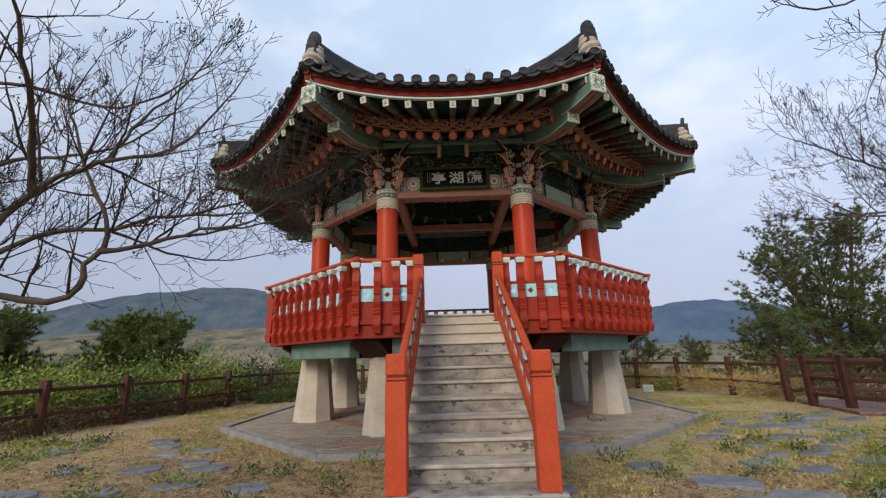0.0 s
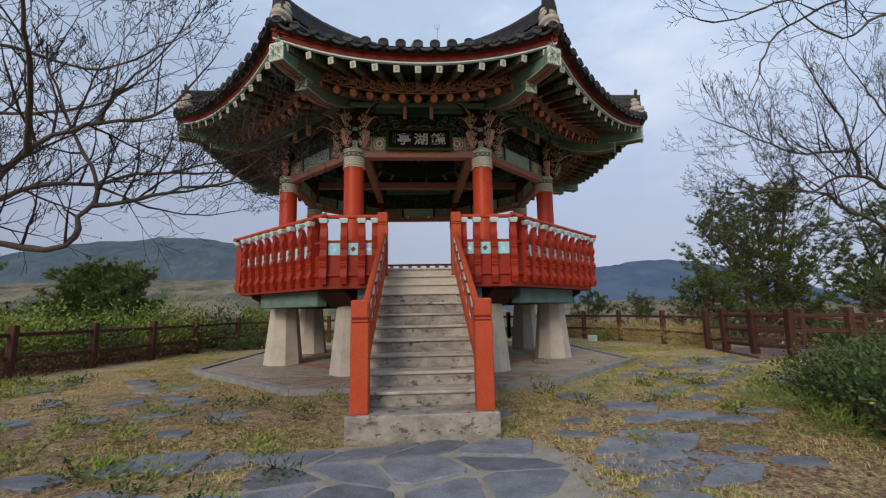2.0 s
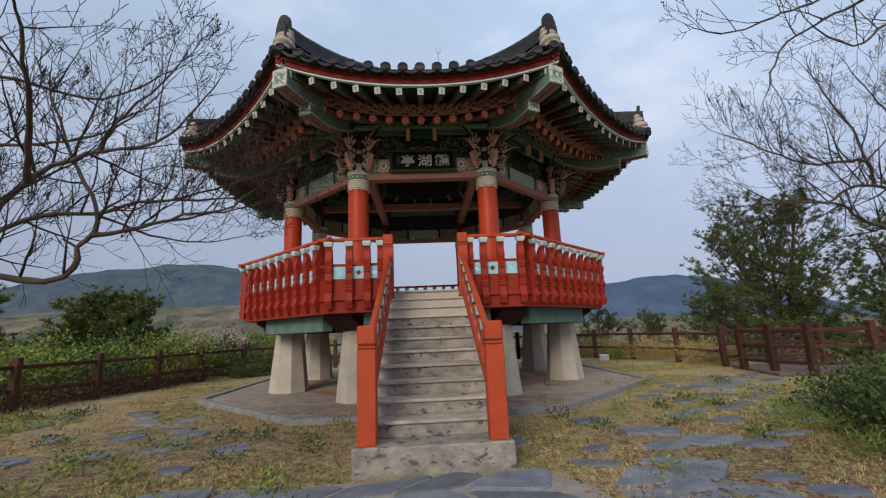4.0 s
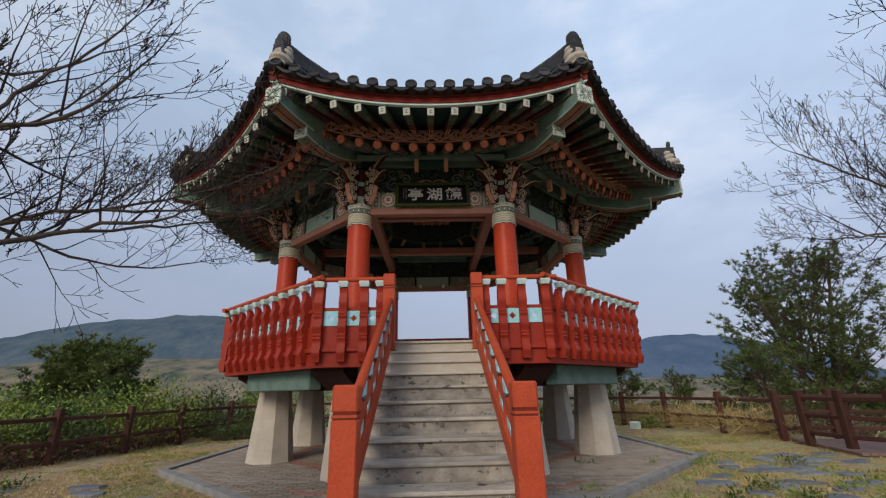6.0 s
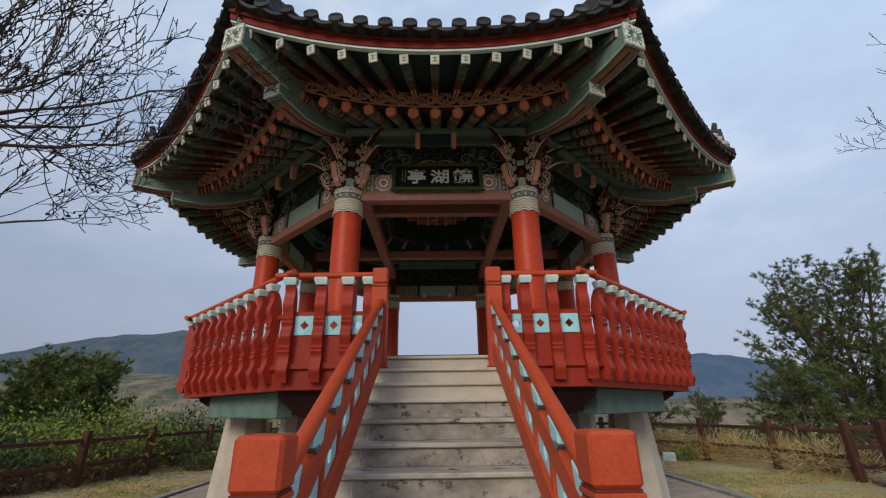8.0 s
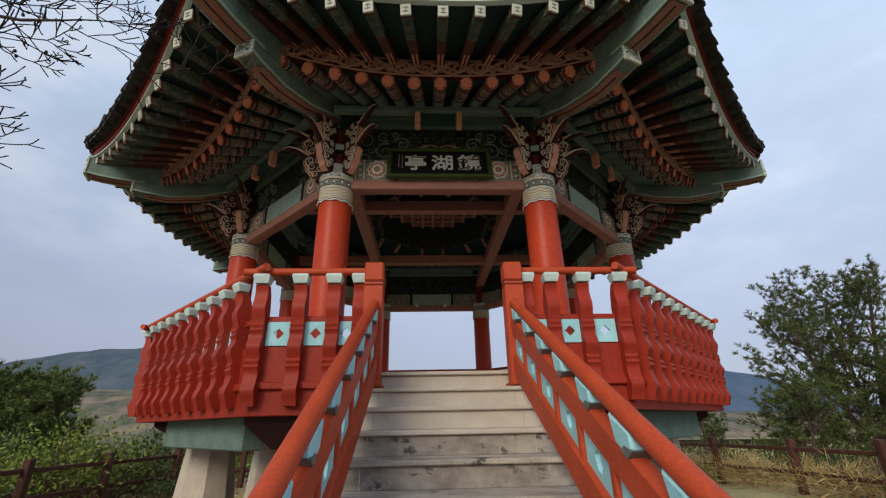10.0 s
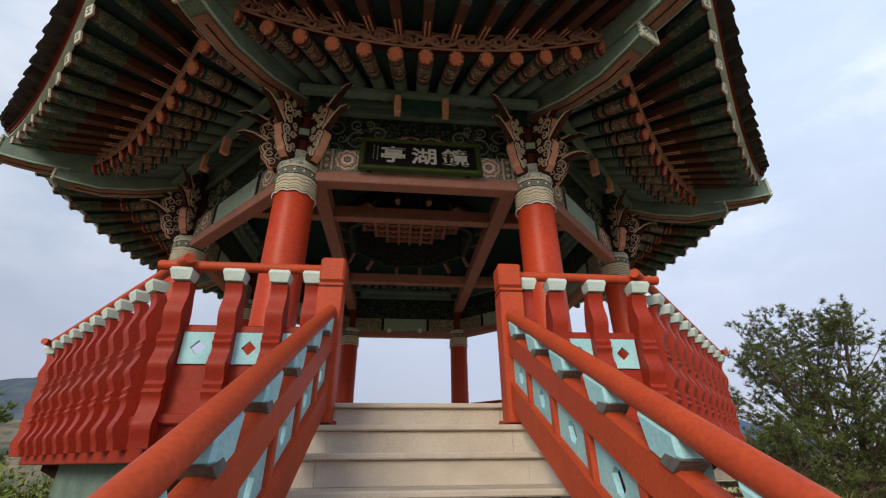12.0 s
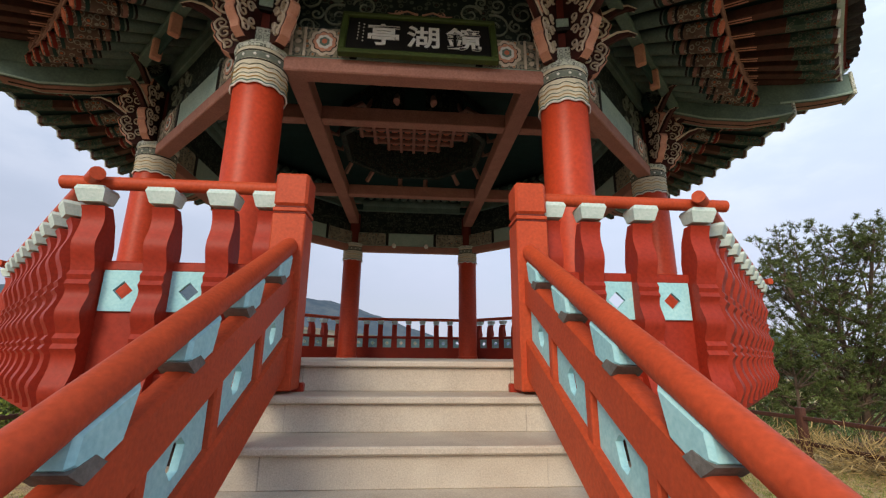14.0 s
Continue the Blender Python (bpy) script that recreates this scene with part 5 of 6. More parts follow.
# ---- fences ----
def fence_post(x, y, height, lean=0.0, w=0.15, base=0.0):
    g = Geo().box((-w / 2, -w / 2, -0.3), (w / 2, w / 2, height), None, 0.012)
    return g, Matrix.Translation((x, y, base)) @ Matrix.Rotation(radians(lean), 4, "Y")


def build_fence(points, height, rails, label, group, w=0.15, post_label=""):
    fence = thing("fence", label, "fence", group=group)
    for i, (x, y) in enumerate(points):
        z = ground_height(x, y)
        g, m = fence_post(x, y, height, ((i * 37) % 5 - 2) * 0.5, w, z)
        part("post", g, FENCE_WOOD, fence, post_label, m)
    for (xa, ya), (xb, yb) in zip(points, points[1:]):
        za, zb = ground_height(xa, ya), ground_height(xb, yb)
        for h in rails:
            a, b = Vector((xa, ya, za + h)), Vector((xb, yb, zb + h))
            m = Matrix.Translation(a) @ (b - a).to_track_quat("X", "Z").to_matrix().to_4x4()
            part("rail", Geo().box((0.0, -0.035, -0.045), ((b - a).length, 0.035, 0.045), None, 0.012), FENCE_WOOD, fence, "", m)
    return fence


LEFT_FENCE = [(-10.2, -6.0), (-9.75, -4.15), (-9.3, -2.3), (-8.75, -0.55), (-8.3, 1.25), (-7.9, 3.1), (-7.2, 4.9), (-5.9, 6.3), (-4.1, 7.2), (-2.1, 7.7), (0.0, 7.9), (2.1, 7.8), (4.2, 7.5)]
RIGHT_FENCE = [(4.2, 7.5), (5.9, 6.9), (7.2, 5.9), (8.15, 4.5), (8.75, 2.4), (8.95, 0.3)]
build_fence(LEFT_FENCE, 1.20, (0.46, 0.98), "brown wooden post and rail fence along the drop", "fences round the lawn")
build_fence(RIGHT_FENCE[0:], 1.20, (0.46, 0.98), "brown wooden post and rail fence beside the pines", "fences round the lawn")
build_fence([(8.95, 0.3), (10.2, 0.1), (11.6, -0.2), (13.2, -0.6), (15.0, -1.0), (17, -1.4)], 1.25, (0.30, 0.68, 1.06), "reddish brown boardwalk railing with three rails", "boardwalk railings", 0.14)
build_fence([(8.75, -0.75), (8.8, -1.75), (9.1, -2.55), (10.4, -2.85), (11.9, -3.2), (13.6, -3.6), (15.5, -4.0)], 1.25, (0.30, 0.68, 1.06), "reddish brown boardwalk railing with three rails", "boardwalk railings", 0.16)


def build_boardwalk():
    walk_deck = thing("boardwalk", "faded reddish wooden boardwalk between railings", "boardwalk")
    plank = Geo().box((-0.068, -1.25, -0.06), (0.068, 1.25, 0.0), None, 0.006).mesh("plank", DECK_WOOD)
    for i in range(58):
        x = 8.75 + i * 0.14
        part("plank", plank, None, walk_deck, "", Matrix.Translation((x, -1.15 - (x - 8.75) * 0.23, 0.07)) @ Matrix.Rotation(radians(-13), 4, "Z"))
    for s in (-0.9, 0.9):
        part("joist", Geo().box((8.8, s - 1.2, -2.5), (8.95, s - 1.1, 0.005), None, 0.006), FENCE_WOOD, walk_deck)
        part("joist", Geo().box((14.6, s - 2.5, -3.5), (14.75, s - 2.4, 0.005), None, 0.006), FENCE_WOOD, walk_deck)


build_boardwalk()


def build_sign():
    box = thing("ground_sign", "small pale grey box standing in the grass", "box", Matrix.Translation((6.9, 4.3, ground_height(6.9, 4.3))) @ Matrix.Rotation(radians(-25), 4, "Z"))
    part("body", Geo().box((-0.17, -0.05, 0.0), (0.17, 0.06, 0.24), None, 0.012), WHITE, box)
    part("face", Geo().box((-0.14, -0.058, 0.04), (0.14, -0.048, 0.20), None, 0.004), CAP_PALE, box, "pale grey face")


build_sign()


# ---- bare crape myrtles ----
def curve_through(points, step=0.11):
    """A smooth line through a few points."""
    p = [Vector(q) for q in points]
    p = [p[0] * 2 - p[1]] + p + [p[-1] * 2 - p[-2]]
    out = []
    for i in range(1, len(p) - 2):
        n = max(2, int((p[i + 1] - p[i]).length / step))
        for k in range(n):
            t = k / n
            out.append(0.5 * (2 * p[i] + (p[i + 1] - p[i - 1]) * t + (2 * p[i - 1] - 5 * p[i] + 4 * p[i + 1] - p[i + 2]) * t * t + (3 * p[i] - p[i - 1] - 3 * p[i + 1] + p[i + 2]) * t ** 3))
    return out + [p[-2]]


class Wood:
    """Grows limbs, then alternate side branches and twigs that fork in flat sprays and turn upwards."""

    def __init__(self, seed):
        self.rnd = random.Random(seed)
        self.thick, self.thin, self.seeds = Geo(), Geo(), Geo()
        self.limbs = []

    def way(self, spread=1.0):
        r = self.rnd
        return Vector((r.uniform(-1, 1), r.uniform(-1, 1), r.uniform(-1, 1))) * spread

    def twig(self, p, d, plane, length, radius, depth):
        r = self.rnd
        n = (3, 4, 5, 6)[depth]
        pts, radii, q, w = [p.copy()], [radius], p.copy(), d.normalized()
        hand = r.choice((-1, 1))
        for i in range(n):
            w = (w + self.way(0.17) + Vector((0, 0, 0.085))).normalized()
            q = q + w * length / n
            pts.append(q.copy())
            radii.append(max(0.0027, radius * (1 - 0.7 * (i + 1) / n)))
            if depth and i < n - 1 and r.random() < 0.60:
                side = w.cross(plane).normalized() * hand
                hand = -hand
                a = radians(r.uniform(32, 62))
                self.twig(q, w * math.cos(a) + side * math.sin(a) + self.way(0.14), plane + self.way(0.3), length * r.uniform(0.34, 0.66) * (1.1 - 0.5 * i / n), radii[-1] * 0.78, depth - 1)
        if depth:
            side = w.cross(plane).normalized()
            for h in (-1, 1):
                self.twig(q, w + side * h * r.uniform(0.25, 0.6), plane + self.way(0.3), length * r.uniform(0.3, 0.5), radii[-1] * 0.9, depth - 1)
        (self.thick if radius > 0.0075 else self.thin).tube(pts, radii, 5 if radius > 0.0075 else 3, caps=False)
        if not depth and r.random() < 0.035:
            for _ in range(r.randint(1, 3)):
                c = q + self.way(0.022)
                self.seeds.add([c + Vector(o) * 0.0085 for o in ((1, 0, 0), (0, 1, 0), (-1, 0, 0), (0, -1, 0), (0, 0, 1.2), (0, 0, -1.2))], [(0, 1, 4), (1, 2, 4), (2, 3, 4), (3, 0, 4), (1, 0, 5), (2, 1, 5), (3, 2, 5), (0, 3, 5)])

    def limb(self, points, r0, r1, gap=0.26, reach=0.7, start=0.1, depth=2):
        r = self.rnd
        pts = [p + self.way(0.012) for p in curve_through(points)]
        n = len(pts)
        radii = [(r0 + (r1 - r0) * (i / (n - 1)) ** 0.8) * (1 + 0.10 * math.sin(i * 1.7 + r0 * 90)) for i in range(n)]
        self.limbs.append(Geo().tube(pts, radii, 9))
        every, hand, last = max(1, int(gap / 0.11)), r.choice((-1, 1)), 0
        for i in range(int(n * start) + 1, n):
            if i - last < every * r.uniform(0.6, 1.3):
                continue
            last, hand = i, -hand
            w = (pts[i] - pts[i - 1]).normalized()
            plane = (Vector((0.15, 1.0, 0.1)) + self.way(0.75)).normalized()
            side = w.cross(plane).normalized() * hand
            if side.z < -0.3 and r.random() < 0.6:
                side = -side
            a = radians(r.uniform(35, 70))
            self.twig(pts[i], w * math.cos(a) + side * math.sin(a), plane, reach * r.uniform(0.55, 1.15), min(radii[i] * 0.62, 0.013), depth if r.random() < 0.7 else max(1, depth - 1))
        self.twig(pts[-1], pts[-1] - pts[-2], Vector((0.1, 1, 0.2)), reach * 0.7, r1 * 0.95, 2)


def build_bare_tree(trunk, limbs, seed, label):
    wood = Wood(seed)
    tree = thing("bare_tree", label, "tree")
    line = curve_through(trunk, 0.25)
    part("trunk", Geo().tube(line, [0.13 - 0.05 * i / (len(line) - 1) for i in range(len(line))], 12), BARK, tree, "smooth grey brown trunk", smooth=True)
    for points, r0, r1, gap, reach, start, depth in limbs:
        wood.limb(points, r0, r1, gap, reach, start, depth)
    for g in wood.limbs:
        part("limb", g, BARK, tree, "", smooth=True)
    tagged(part("branch", wood.thick, TWIG, tree, "dark thin branches"), kind="stuff")
    tagged(part("twig", wood.thin, TWIG, tree, "fine brown twigs"), kind="stuff")
    tagged(part("seed_pod", wood.seeds, BLACK, tree, "dark seed pods"), kind="stuff")


build_bare_tree([(-6.0, -8.9, -0.1), (-5.7, -8.9, 0.7), (-5.2, -8.9, 1.35)], [
    ([(-5.2, -8.9, 1.35), (-4.5, -8.9, 1.95), (-3.78, -8.9, 2.02), (-3.3, -8.89, 1.96), (-3.06, -8.87, 2.06), (-3.06, -8.86, 2.24), (-2.95, -8.84, 2.40), (-2.97, -8.83, 2.62), (-3.18, -8.82, 2.98), (-3.38, -8.81, 3.42), (-3.55, -8.8, 3.75)], 0.05, 0.009, 0.26, 0.65, 0.3, 3),
    ([(-2.96, -8.85, 2.36), (-2.67, -8.71, 2.44), (-2.34, -8.57, 2.6), (-2.05, -8.44, 2.67), (-1.81, -8.3, 2.92)], 0.024, 0.007, 0.17, 0.6, 0.1, 3),
    ([(-2.5, -8.64, 2.52), (-2.25, -8.2, 2.72), (-1.9, -7.8, 2.95), (-1.62, -7.55, 3.2)], 0.014, 0.005, 0.09, 0.5, 0.1, 3),
    ([(-5.2, -8.9, 1.35), (-4.2, -9.2, 1.9), (-3.5, -9.3, 2.30), (-3.37, -9.26, 2.54), (-3.2, -9.21, 2.79), (-2.96, -9.17, 2.94), (-2.75, -9.13, 3.02), (-2.47, -9.09, 3.07), (-2.25, -9.04, 3.19), (-2.05, -9.0, 3.5)], 0.055, 0.008, 0.16, 0.8, 0.3, 3),
    ([(-3.2, -9.27, 2.72), (-2.88, -9.67, 3.02), (-2.65, -9.98, 3.18), (-2.46, -10.3, 3.43)], 0.028, 0.009, 0.30, 0.65, 0.1, 2),
    ([(-2.8, -9.13, 3.02), (-2.68, -9.0, 3.45), (-2.45, -8.9, 3.8), (-2.3, -8.8, 4.2)], 0.016, 0.006, 0.22, 0.6, 0.1, 3),
    ([(-5.2, -8.9, 1.35), (-4.7, -8.65, 2.2), (-4.11, -8.6, 2.45), (-3.88, -8.5, 2.62), (-3.61, -8.4, 2.7), (-3.36, -8.3, 2.71), (-3.03, -8.2, 2.86), (-2.46, -8.1, 2.9), (-2.05, -7.9, 3.0)], 0.045, 0.008, 0.15, 0.8, 0.3, 3),
    ([(-2.7, -8.14, 2.9), (-2.3, -7.85, 3.15), (-1.9, -7.65, 3.4), (-1.6, -7.5, 3.65)], 0.014, 0.005, 0.10, 0.5, 0.1, 3),
    ([(-3.36, -8.3, 2.71), (-3.0, -8.0, 2.55), (-2.6, -7.8, 2.5), (-2.2, -7.6, 2.6)], 0.015, 0.005, 0.2, 0.55, 0.1, 2),
    ([(-5.2, -8.9, 1.35), (-5.0, -8.6, 2.8), (-4.5, -8.4, 3.4), (-3.93, -8.4, 3.45), (-3.4, -8.3, 3.6), (-3.0, -8.2, 4.0)], 0.04, 0.008, 0.27, 0.75, 0.3, 3),
    ([(-5.0, -8.9, 2.6), (-4.4, -9.2, 3.5), (-3.67, -9.2, 3.70), (-3.3, -8.9, 3.69), (-3.0, -8.7, 3.8), (-2.6, -8.5, 4.2)], 0.03, 0.007, 0.27, 0.7, 0.3, 3),
    ([(-5.2, -8.9, 1.35), (-6.3, -8.4, 2.6), (-7.4, -8.0, 3.6)], 0.05, 0.01, 0.5, 0.8, 0.3, 2),
], 11, "bare crape myrtle with long wavy grey limbs and seed pods")
build_bare_tree([(10.6, -6.2, -0.1), (10.0, -6.2, 0.9), (9.0, -6.25, 1.7)], [
    ([(9.0, -6.25, 1.7), (8.3, -6.28, 2.1), (7.75, -6.3, 2.45), (7.36, -6.37, 2.68), (6.82, -6.43, 2.86), (6.49, -6.5, 3.08), (5.9, -6.57, 3.12), (5.37, -6.63, 3.10), (5.0, -6.7, 3.22)], 0.055, 0.008, 0.15, 0.8, 0.3, 3),
    ([(9.0, -6.25, 1.7), (8.4, -6.3, 2.6), (7.85, -6.3, 3.13), (7.47, -6.36, 3.36), (7.11, -6.41, 3.42), (6.64, -6.47, 3.33), (6.27, -6.53, 3.12), (5.74, -6.59, 3.16), (5.22, -6.64, 3.10), (4.8, -6.7, 3.04)], 0.05, 0.008, 0.16, 0.8, 0.35, 3),
    ([(7.24, -6.4, 3.44), (7.18, -6.4, 3.81), (6.58, -6.5, 3.78), (5.99, -6.6, 3.72), (5.39, -6.7, 3.87), (4.82, -6.8, 4.06), (4.5, -6.9, 4.10)], 0.03, 0.007, 0.15, 0.8, 0.1, 3),
    ([(7.2, -6.4, 3.8), (7.06, -6.4, 4.39), (6.79, -6.5, 4.64), (6.33, -6.6, 5.3)], 0.022, 0.007, 0.22, 0.8, 0.1, 3),
    ([(8.4, -6.3, 2.6), (8.2, -6.4, 3.6), (7.7, -6.5, 4.5), (7.2, -6.5, 5.3)], 0.035, 0.008, 0.26, 0.8, 0.3, 3),
    ([(9.0, -6.25, 1.7), (10.2, -5.8, 3.2), (11.4, -5.4, 4.6)], 0.05, 0.01, 0.5, 0.8, 0.3, 2),
], 23, "bare crape myrtle beside the stone path")
build_bare_tree([(8.4, -9.4, -0.1), (8.0, -9.4, 1.0), (7.3, -9.4, 2.2)], [
    ([(7.3, -9.4, 2.2), (5.9, -9.2, 4.1), (4.63, -9.2, 4.18), (4.15, -9.25, 3.89), (3.89, -9.28, 3.88), (3.63, -9.3, 4.02)], 0.04, 0.007, 0.26, 0.5, 0.35, 2),
    ([(7.3, -9.4, 2.2), (5.8, -9.2, 4.6), (4.69, -9.2, 4.62), (4.28, -9.22, 4.38), (3.73, -9.24, 4.11), (3.40, -9.26, 3.91), (3.20, -9.28, 3.67), (3.13, -9.3, 3.48)], 0.04, 0.007, 0.28, 0.5, 0.4, 2),
    ([(5.8, -9.2, 4.6), (5.0, -9.4, 4.75), (4.25, -9.4, 4.5), (3.63, -9.44, 4.21), (3.08, -9.48, 3.98), (2.69, -9.52, 3.81), (2.4, -9.56, 3.80)], 0.026, 0.006, 0.3, 0.42, 0.3, 2),
    ([(7.3, -9.4, 2.2), (6.8, -9.0, 4.0), (5.9, -8.8, 5.2)], 0.045, 0.01, 0.3, 0.7, 0.4, 3),
    ([(7.3, -9.4, 2.2), (8.6, -9.2, 3.6), (9.8, -9.0, 4.8)], 0.05, 0.01, 0.5, 0.8, 0.3, 2),
], 37, "bare crape myrtle behind the hedge")


# ---- pines and shrubs ----
def leaf_cloud(g, rnd, centre, radius, count, size, narrow, up=0.3, flat=0.7):
    """Needles or leaves gathered round a point."""
    for _ in range(count):
        d = Vector((rnd.gauss(0, 1), rnd.gauss(0, 1), rnd.gauss(0, 1) * flat))
        p = Vector(centre) + d * radius * 0.5
        w = (d.normalized() + Vector((rnd.uniform(-0.8, 0.8), rnd.uniform(-0.8, 0.8), rnd.uniform(-0.5, 0.8) + up))).normalized()
        side = w.cross(Vector((rnd.uniform(-1, 1), rnd.uniform(-1, 1), rnd.uniform(-1, 1)))).normalized()
        ln = size * rnd.uniform(0.6, 1.3)
        g.add([p - side * ln * narrow, p + w * ln * 0.5 - side * ln * narrow * 0.9, p + w * ln, p + w * ln * 0.5 + side * ln * narrow * 0.9], [(0, 1, 2), (0, 2, 3)])


def needle_tuft(g, rnd, p, way, size, count):
    """A brush of needles at the end of a twig."""
    for _ in range(count):
        w = (way * 0.55 + Vector((rnd.gauss(0, 0.62), rnd.gauss(0, 0.62), rnd.gauss(0.18, 0.5)))).normalized()
        side = w.cross(Vector((rnd.uniform(-1, 1), rnd.uniform(-1, 1), rnd.uniform(-1, 1)))).normalized()
        ln = size * rnd.uniform(0.6, 1.2)
        g.add([p - side * ln * 0.075, p + side * ln * 0.075, p + w * ln], [(0, 1, 2)])


def build_pine(base, height, spread, seed, label, clusters=70, low=0.25, size=0.24, pad=0.8, mat=None):
    """An open pine: stems that part like a vase, rising limbs, and brushes of needles on their outer twigs."""
    rnd = random.Random(seed)
    tree = thing("pine_tree", label, "tree", Matrix.Translation(base))
    limbs, crown = Geo(), Geo()
    stems = 3 if clusters > 80 and mat is None else (2 if clusters > 50 else 1)
    for k in range(stems):
        a0 = 2 * math.pi * k / stems + seed
        lean = 0.42 * spread * (stems > 1)
        pts = [Vector((math.cos(a0) * lean * s ** 1.5 + 0.12 * math.sin(s * 5 + seed + k), math.sin(a0) * lean * s ** 1.5, s * height * (0.95 - 0.07 * k))) for s in [i / 10 for i in range(11)]]
        part("trunk", Geo().tube(pts, [height * 0.015 * (1 - 0.85 * i / 10) + 0.02 for i in range(11)], 9), PINE_BARK, tree, "brown pine trunk", smooth=True)
        for c in range(clusters // stems):
            s = low + (1.0 - low) * (c + rnd.random()) * stems / clusters
            dome = math.sqrt(max(0.05, 1 - ((s - 0.50) / 0.58) ** 2)) * rnd.uniform(0.72, 1.08)
            i = max(1, min(9, int((s - 0.13) * 10)))
            root = pts[i]
            a, q = rnd.uniform(0, 2 * math.pi), rnd.uniform(0.35, 1.0)
            tip = Vector((math.cos(a) * spread * dome * q, math.sin(a) * spread * dome * q, s * height))
            if (tip - root).length < 0.5:
                continue
            mid = root.lerp(tip, 0.5) + Vector((rnd.gauss(0, 0.1), rnd.gauss(0, 0.1), -0.07 * (tip - root).length))
            limbs.tube([root, mid, tip], [0.022 + 0.007 * (tip - root).length, 0.026, 0.010], 5, caps=False)
            way = (tip - mid).normalized()
            for _ in range(15):
                f = rnd.uniform(0.25, 1.0)
                start = mid.lerp(tip, f)
                d = (way * 0.6 + Vector((rnd.gauss(0, 0.8), rnd.gauss(0, 0.8), rnd.gauss(0.22, 0.3)))).normalized()
                end = start + d * pad * rnd.uniform(0.35, 0.95)
                limbs.tube([start, end], [0.010, 0.005], 3, caps=False)
                for e in (1.0, 0.72):
                    needle_tuft(crown, rnd, start.lerp(end, e) + Vector((rnd.gauss(0, 0.06), rnd.gauss(0, 0.06), 0.03)) * pad, d, size * 0.82, 22)
    tagged(part("limb", limbs, PINE_BARK, tree, "dark bare limbs", smooth=True), kind="stuff")
    tagged(part("crown", crown, mat or NEEDLES, tree, "open crown of green needle brushes"), kind="stuff")


def gz(x, y):
    return ground_height(x, y)


build_pine((21.6, 13.0, gz(21, 13)), 9.0 - gz(21, 13), 5.3, 5, "tall spreading dark green pine beyond the fence", 150, 0.26, 0.30, 0.95)
build_pine((26.5, 9.0, gz(26.5, 9)), 7.0 - gz(26.5, 9), 4.6, 6, "dark green pine beside the boardwalk", 60, 0.25, 0.30, 1.0)
build_pine((27, 3.0, gz(27, 3)), 6.0 - gz(27, 3), 4.6, 16, "dark green pine beside the boardwalk", 60, 0.25, 0.30, 1.0)
build_pine((19.5, 4.0, gz(19.5, 4)), 2.6 - gz(19.5, 4), 3.2, 26, "low dark green pine below the boardwalk", 45, 0.2, 0.26, 0.8)
build_pine((16.2, 10.5, gz(16.2, 10.5)), 3.2 - gz(16.2, 10.5), 3.0, 36, "low dark green pine behind the fence", 45, 0.2, 0.26, 0.8)
build_pine((11.0, 14.5, gz(11, 14.5)), 2.2 - gz(11, 14.5), 1.9, 7, "small pine on the slope", 26, 0.3, 0.20, 0.55)
build_pine((14.4, 15.0, gz(14.4, 15)), 2.0 - gz(14.4, 15), 1.7, 8, "small pine on the slope", 26, 0.3, 0.20, 0.55)
build_pine((-13.8, 7.2, gz(-13.8, 7.2)), 3.5 - gz(-13.8, 7.2), 2.7, 9, "dense rounded green pine behind the fence", 150, 0.10, 0.26, 0.62, YOUNG_NEEDLES)
build_pine((-17.5, 3.6, gz(-17.5, 3.6)), 3.6 - gz(-17.5, 3.6), 2.8, 10, "yellow green pine behind the fence", 100, 0.12, 0.26, 0.7, YOUNG_NEEDLES)
build_pine((-20.5, 1.0, gz(-20.5, 1)), 3.9 - gz(-20.5, 1), 3.0, 12, "dark pine behind the fence", 90, 0.12, 0.28, 0.75)
build_pine((-9.6, 13.5, gz(-9.6, 13.5)), 1.5 - gz(-9.6, 13.5), 1.5, 13, "low grey green pine on the slope", 26, 0.2, 0.18, 0.5, YOUNG_NEEDLES)


def build_shrub(x, y, rx, ry, h, seed, mat, label, count=260, size=0.11, narrow=0.26, stems=True, name="shrub", twig=BROWN_TWIG, base=None):
    rnd = random.Random(seed)
    z = gz(x, y) if base is None else base
    shrub = thing(name, label, "shrub", Matrix.Translation((x, y, z)))
    wood, crown = Geo(), Geo()
    clumps = max(5, int(count / 14))
    for _ in range(clumps):
        a, q = rnd.uniform(0, 2 * math.pi), math.sqrt(rnd.random())
        p = Vector((math.cos(a) * rx * q, math.sin(a) * ry * q, h * rnd.uniform(0.25, 1.0) * (1 - 0.45 * q * q)))
        if stems:
            root = Vector((p.x * 0.45, p.y * 0.45, -0.05))
            wood.tube([root, root.lerp(p, 0.5) + Vector((rnd.gauss(0, 0.03), rnd.gauss(0, 0.03), 0)), p], [0.012, 0.008, 0.003], 4, caps=False)
        leaf_cloud(crown, rnd, p, 0.30 * h ** 0.5 + 0.06, 14, size, narrow, 0.25, 0.8)
    if stems:
        tagged(part("stem", wood, twig, shrub, "thin brown stems"), kind="stuff")
    tagged(part("leaves", crown, mat, shrub), kind="stuff")


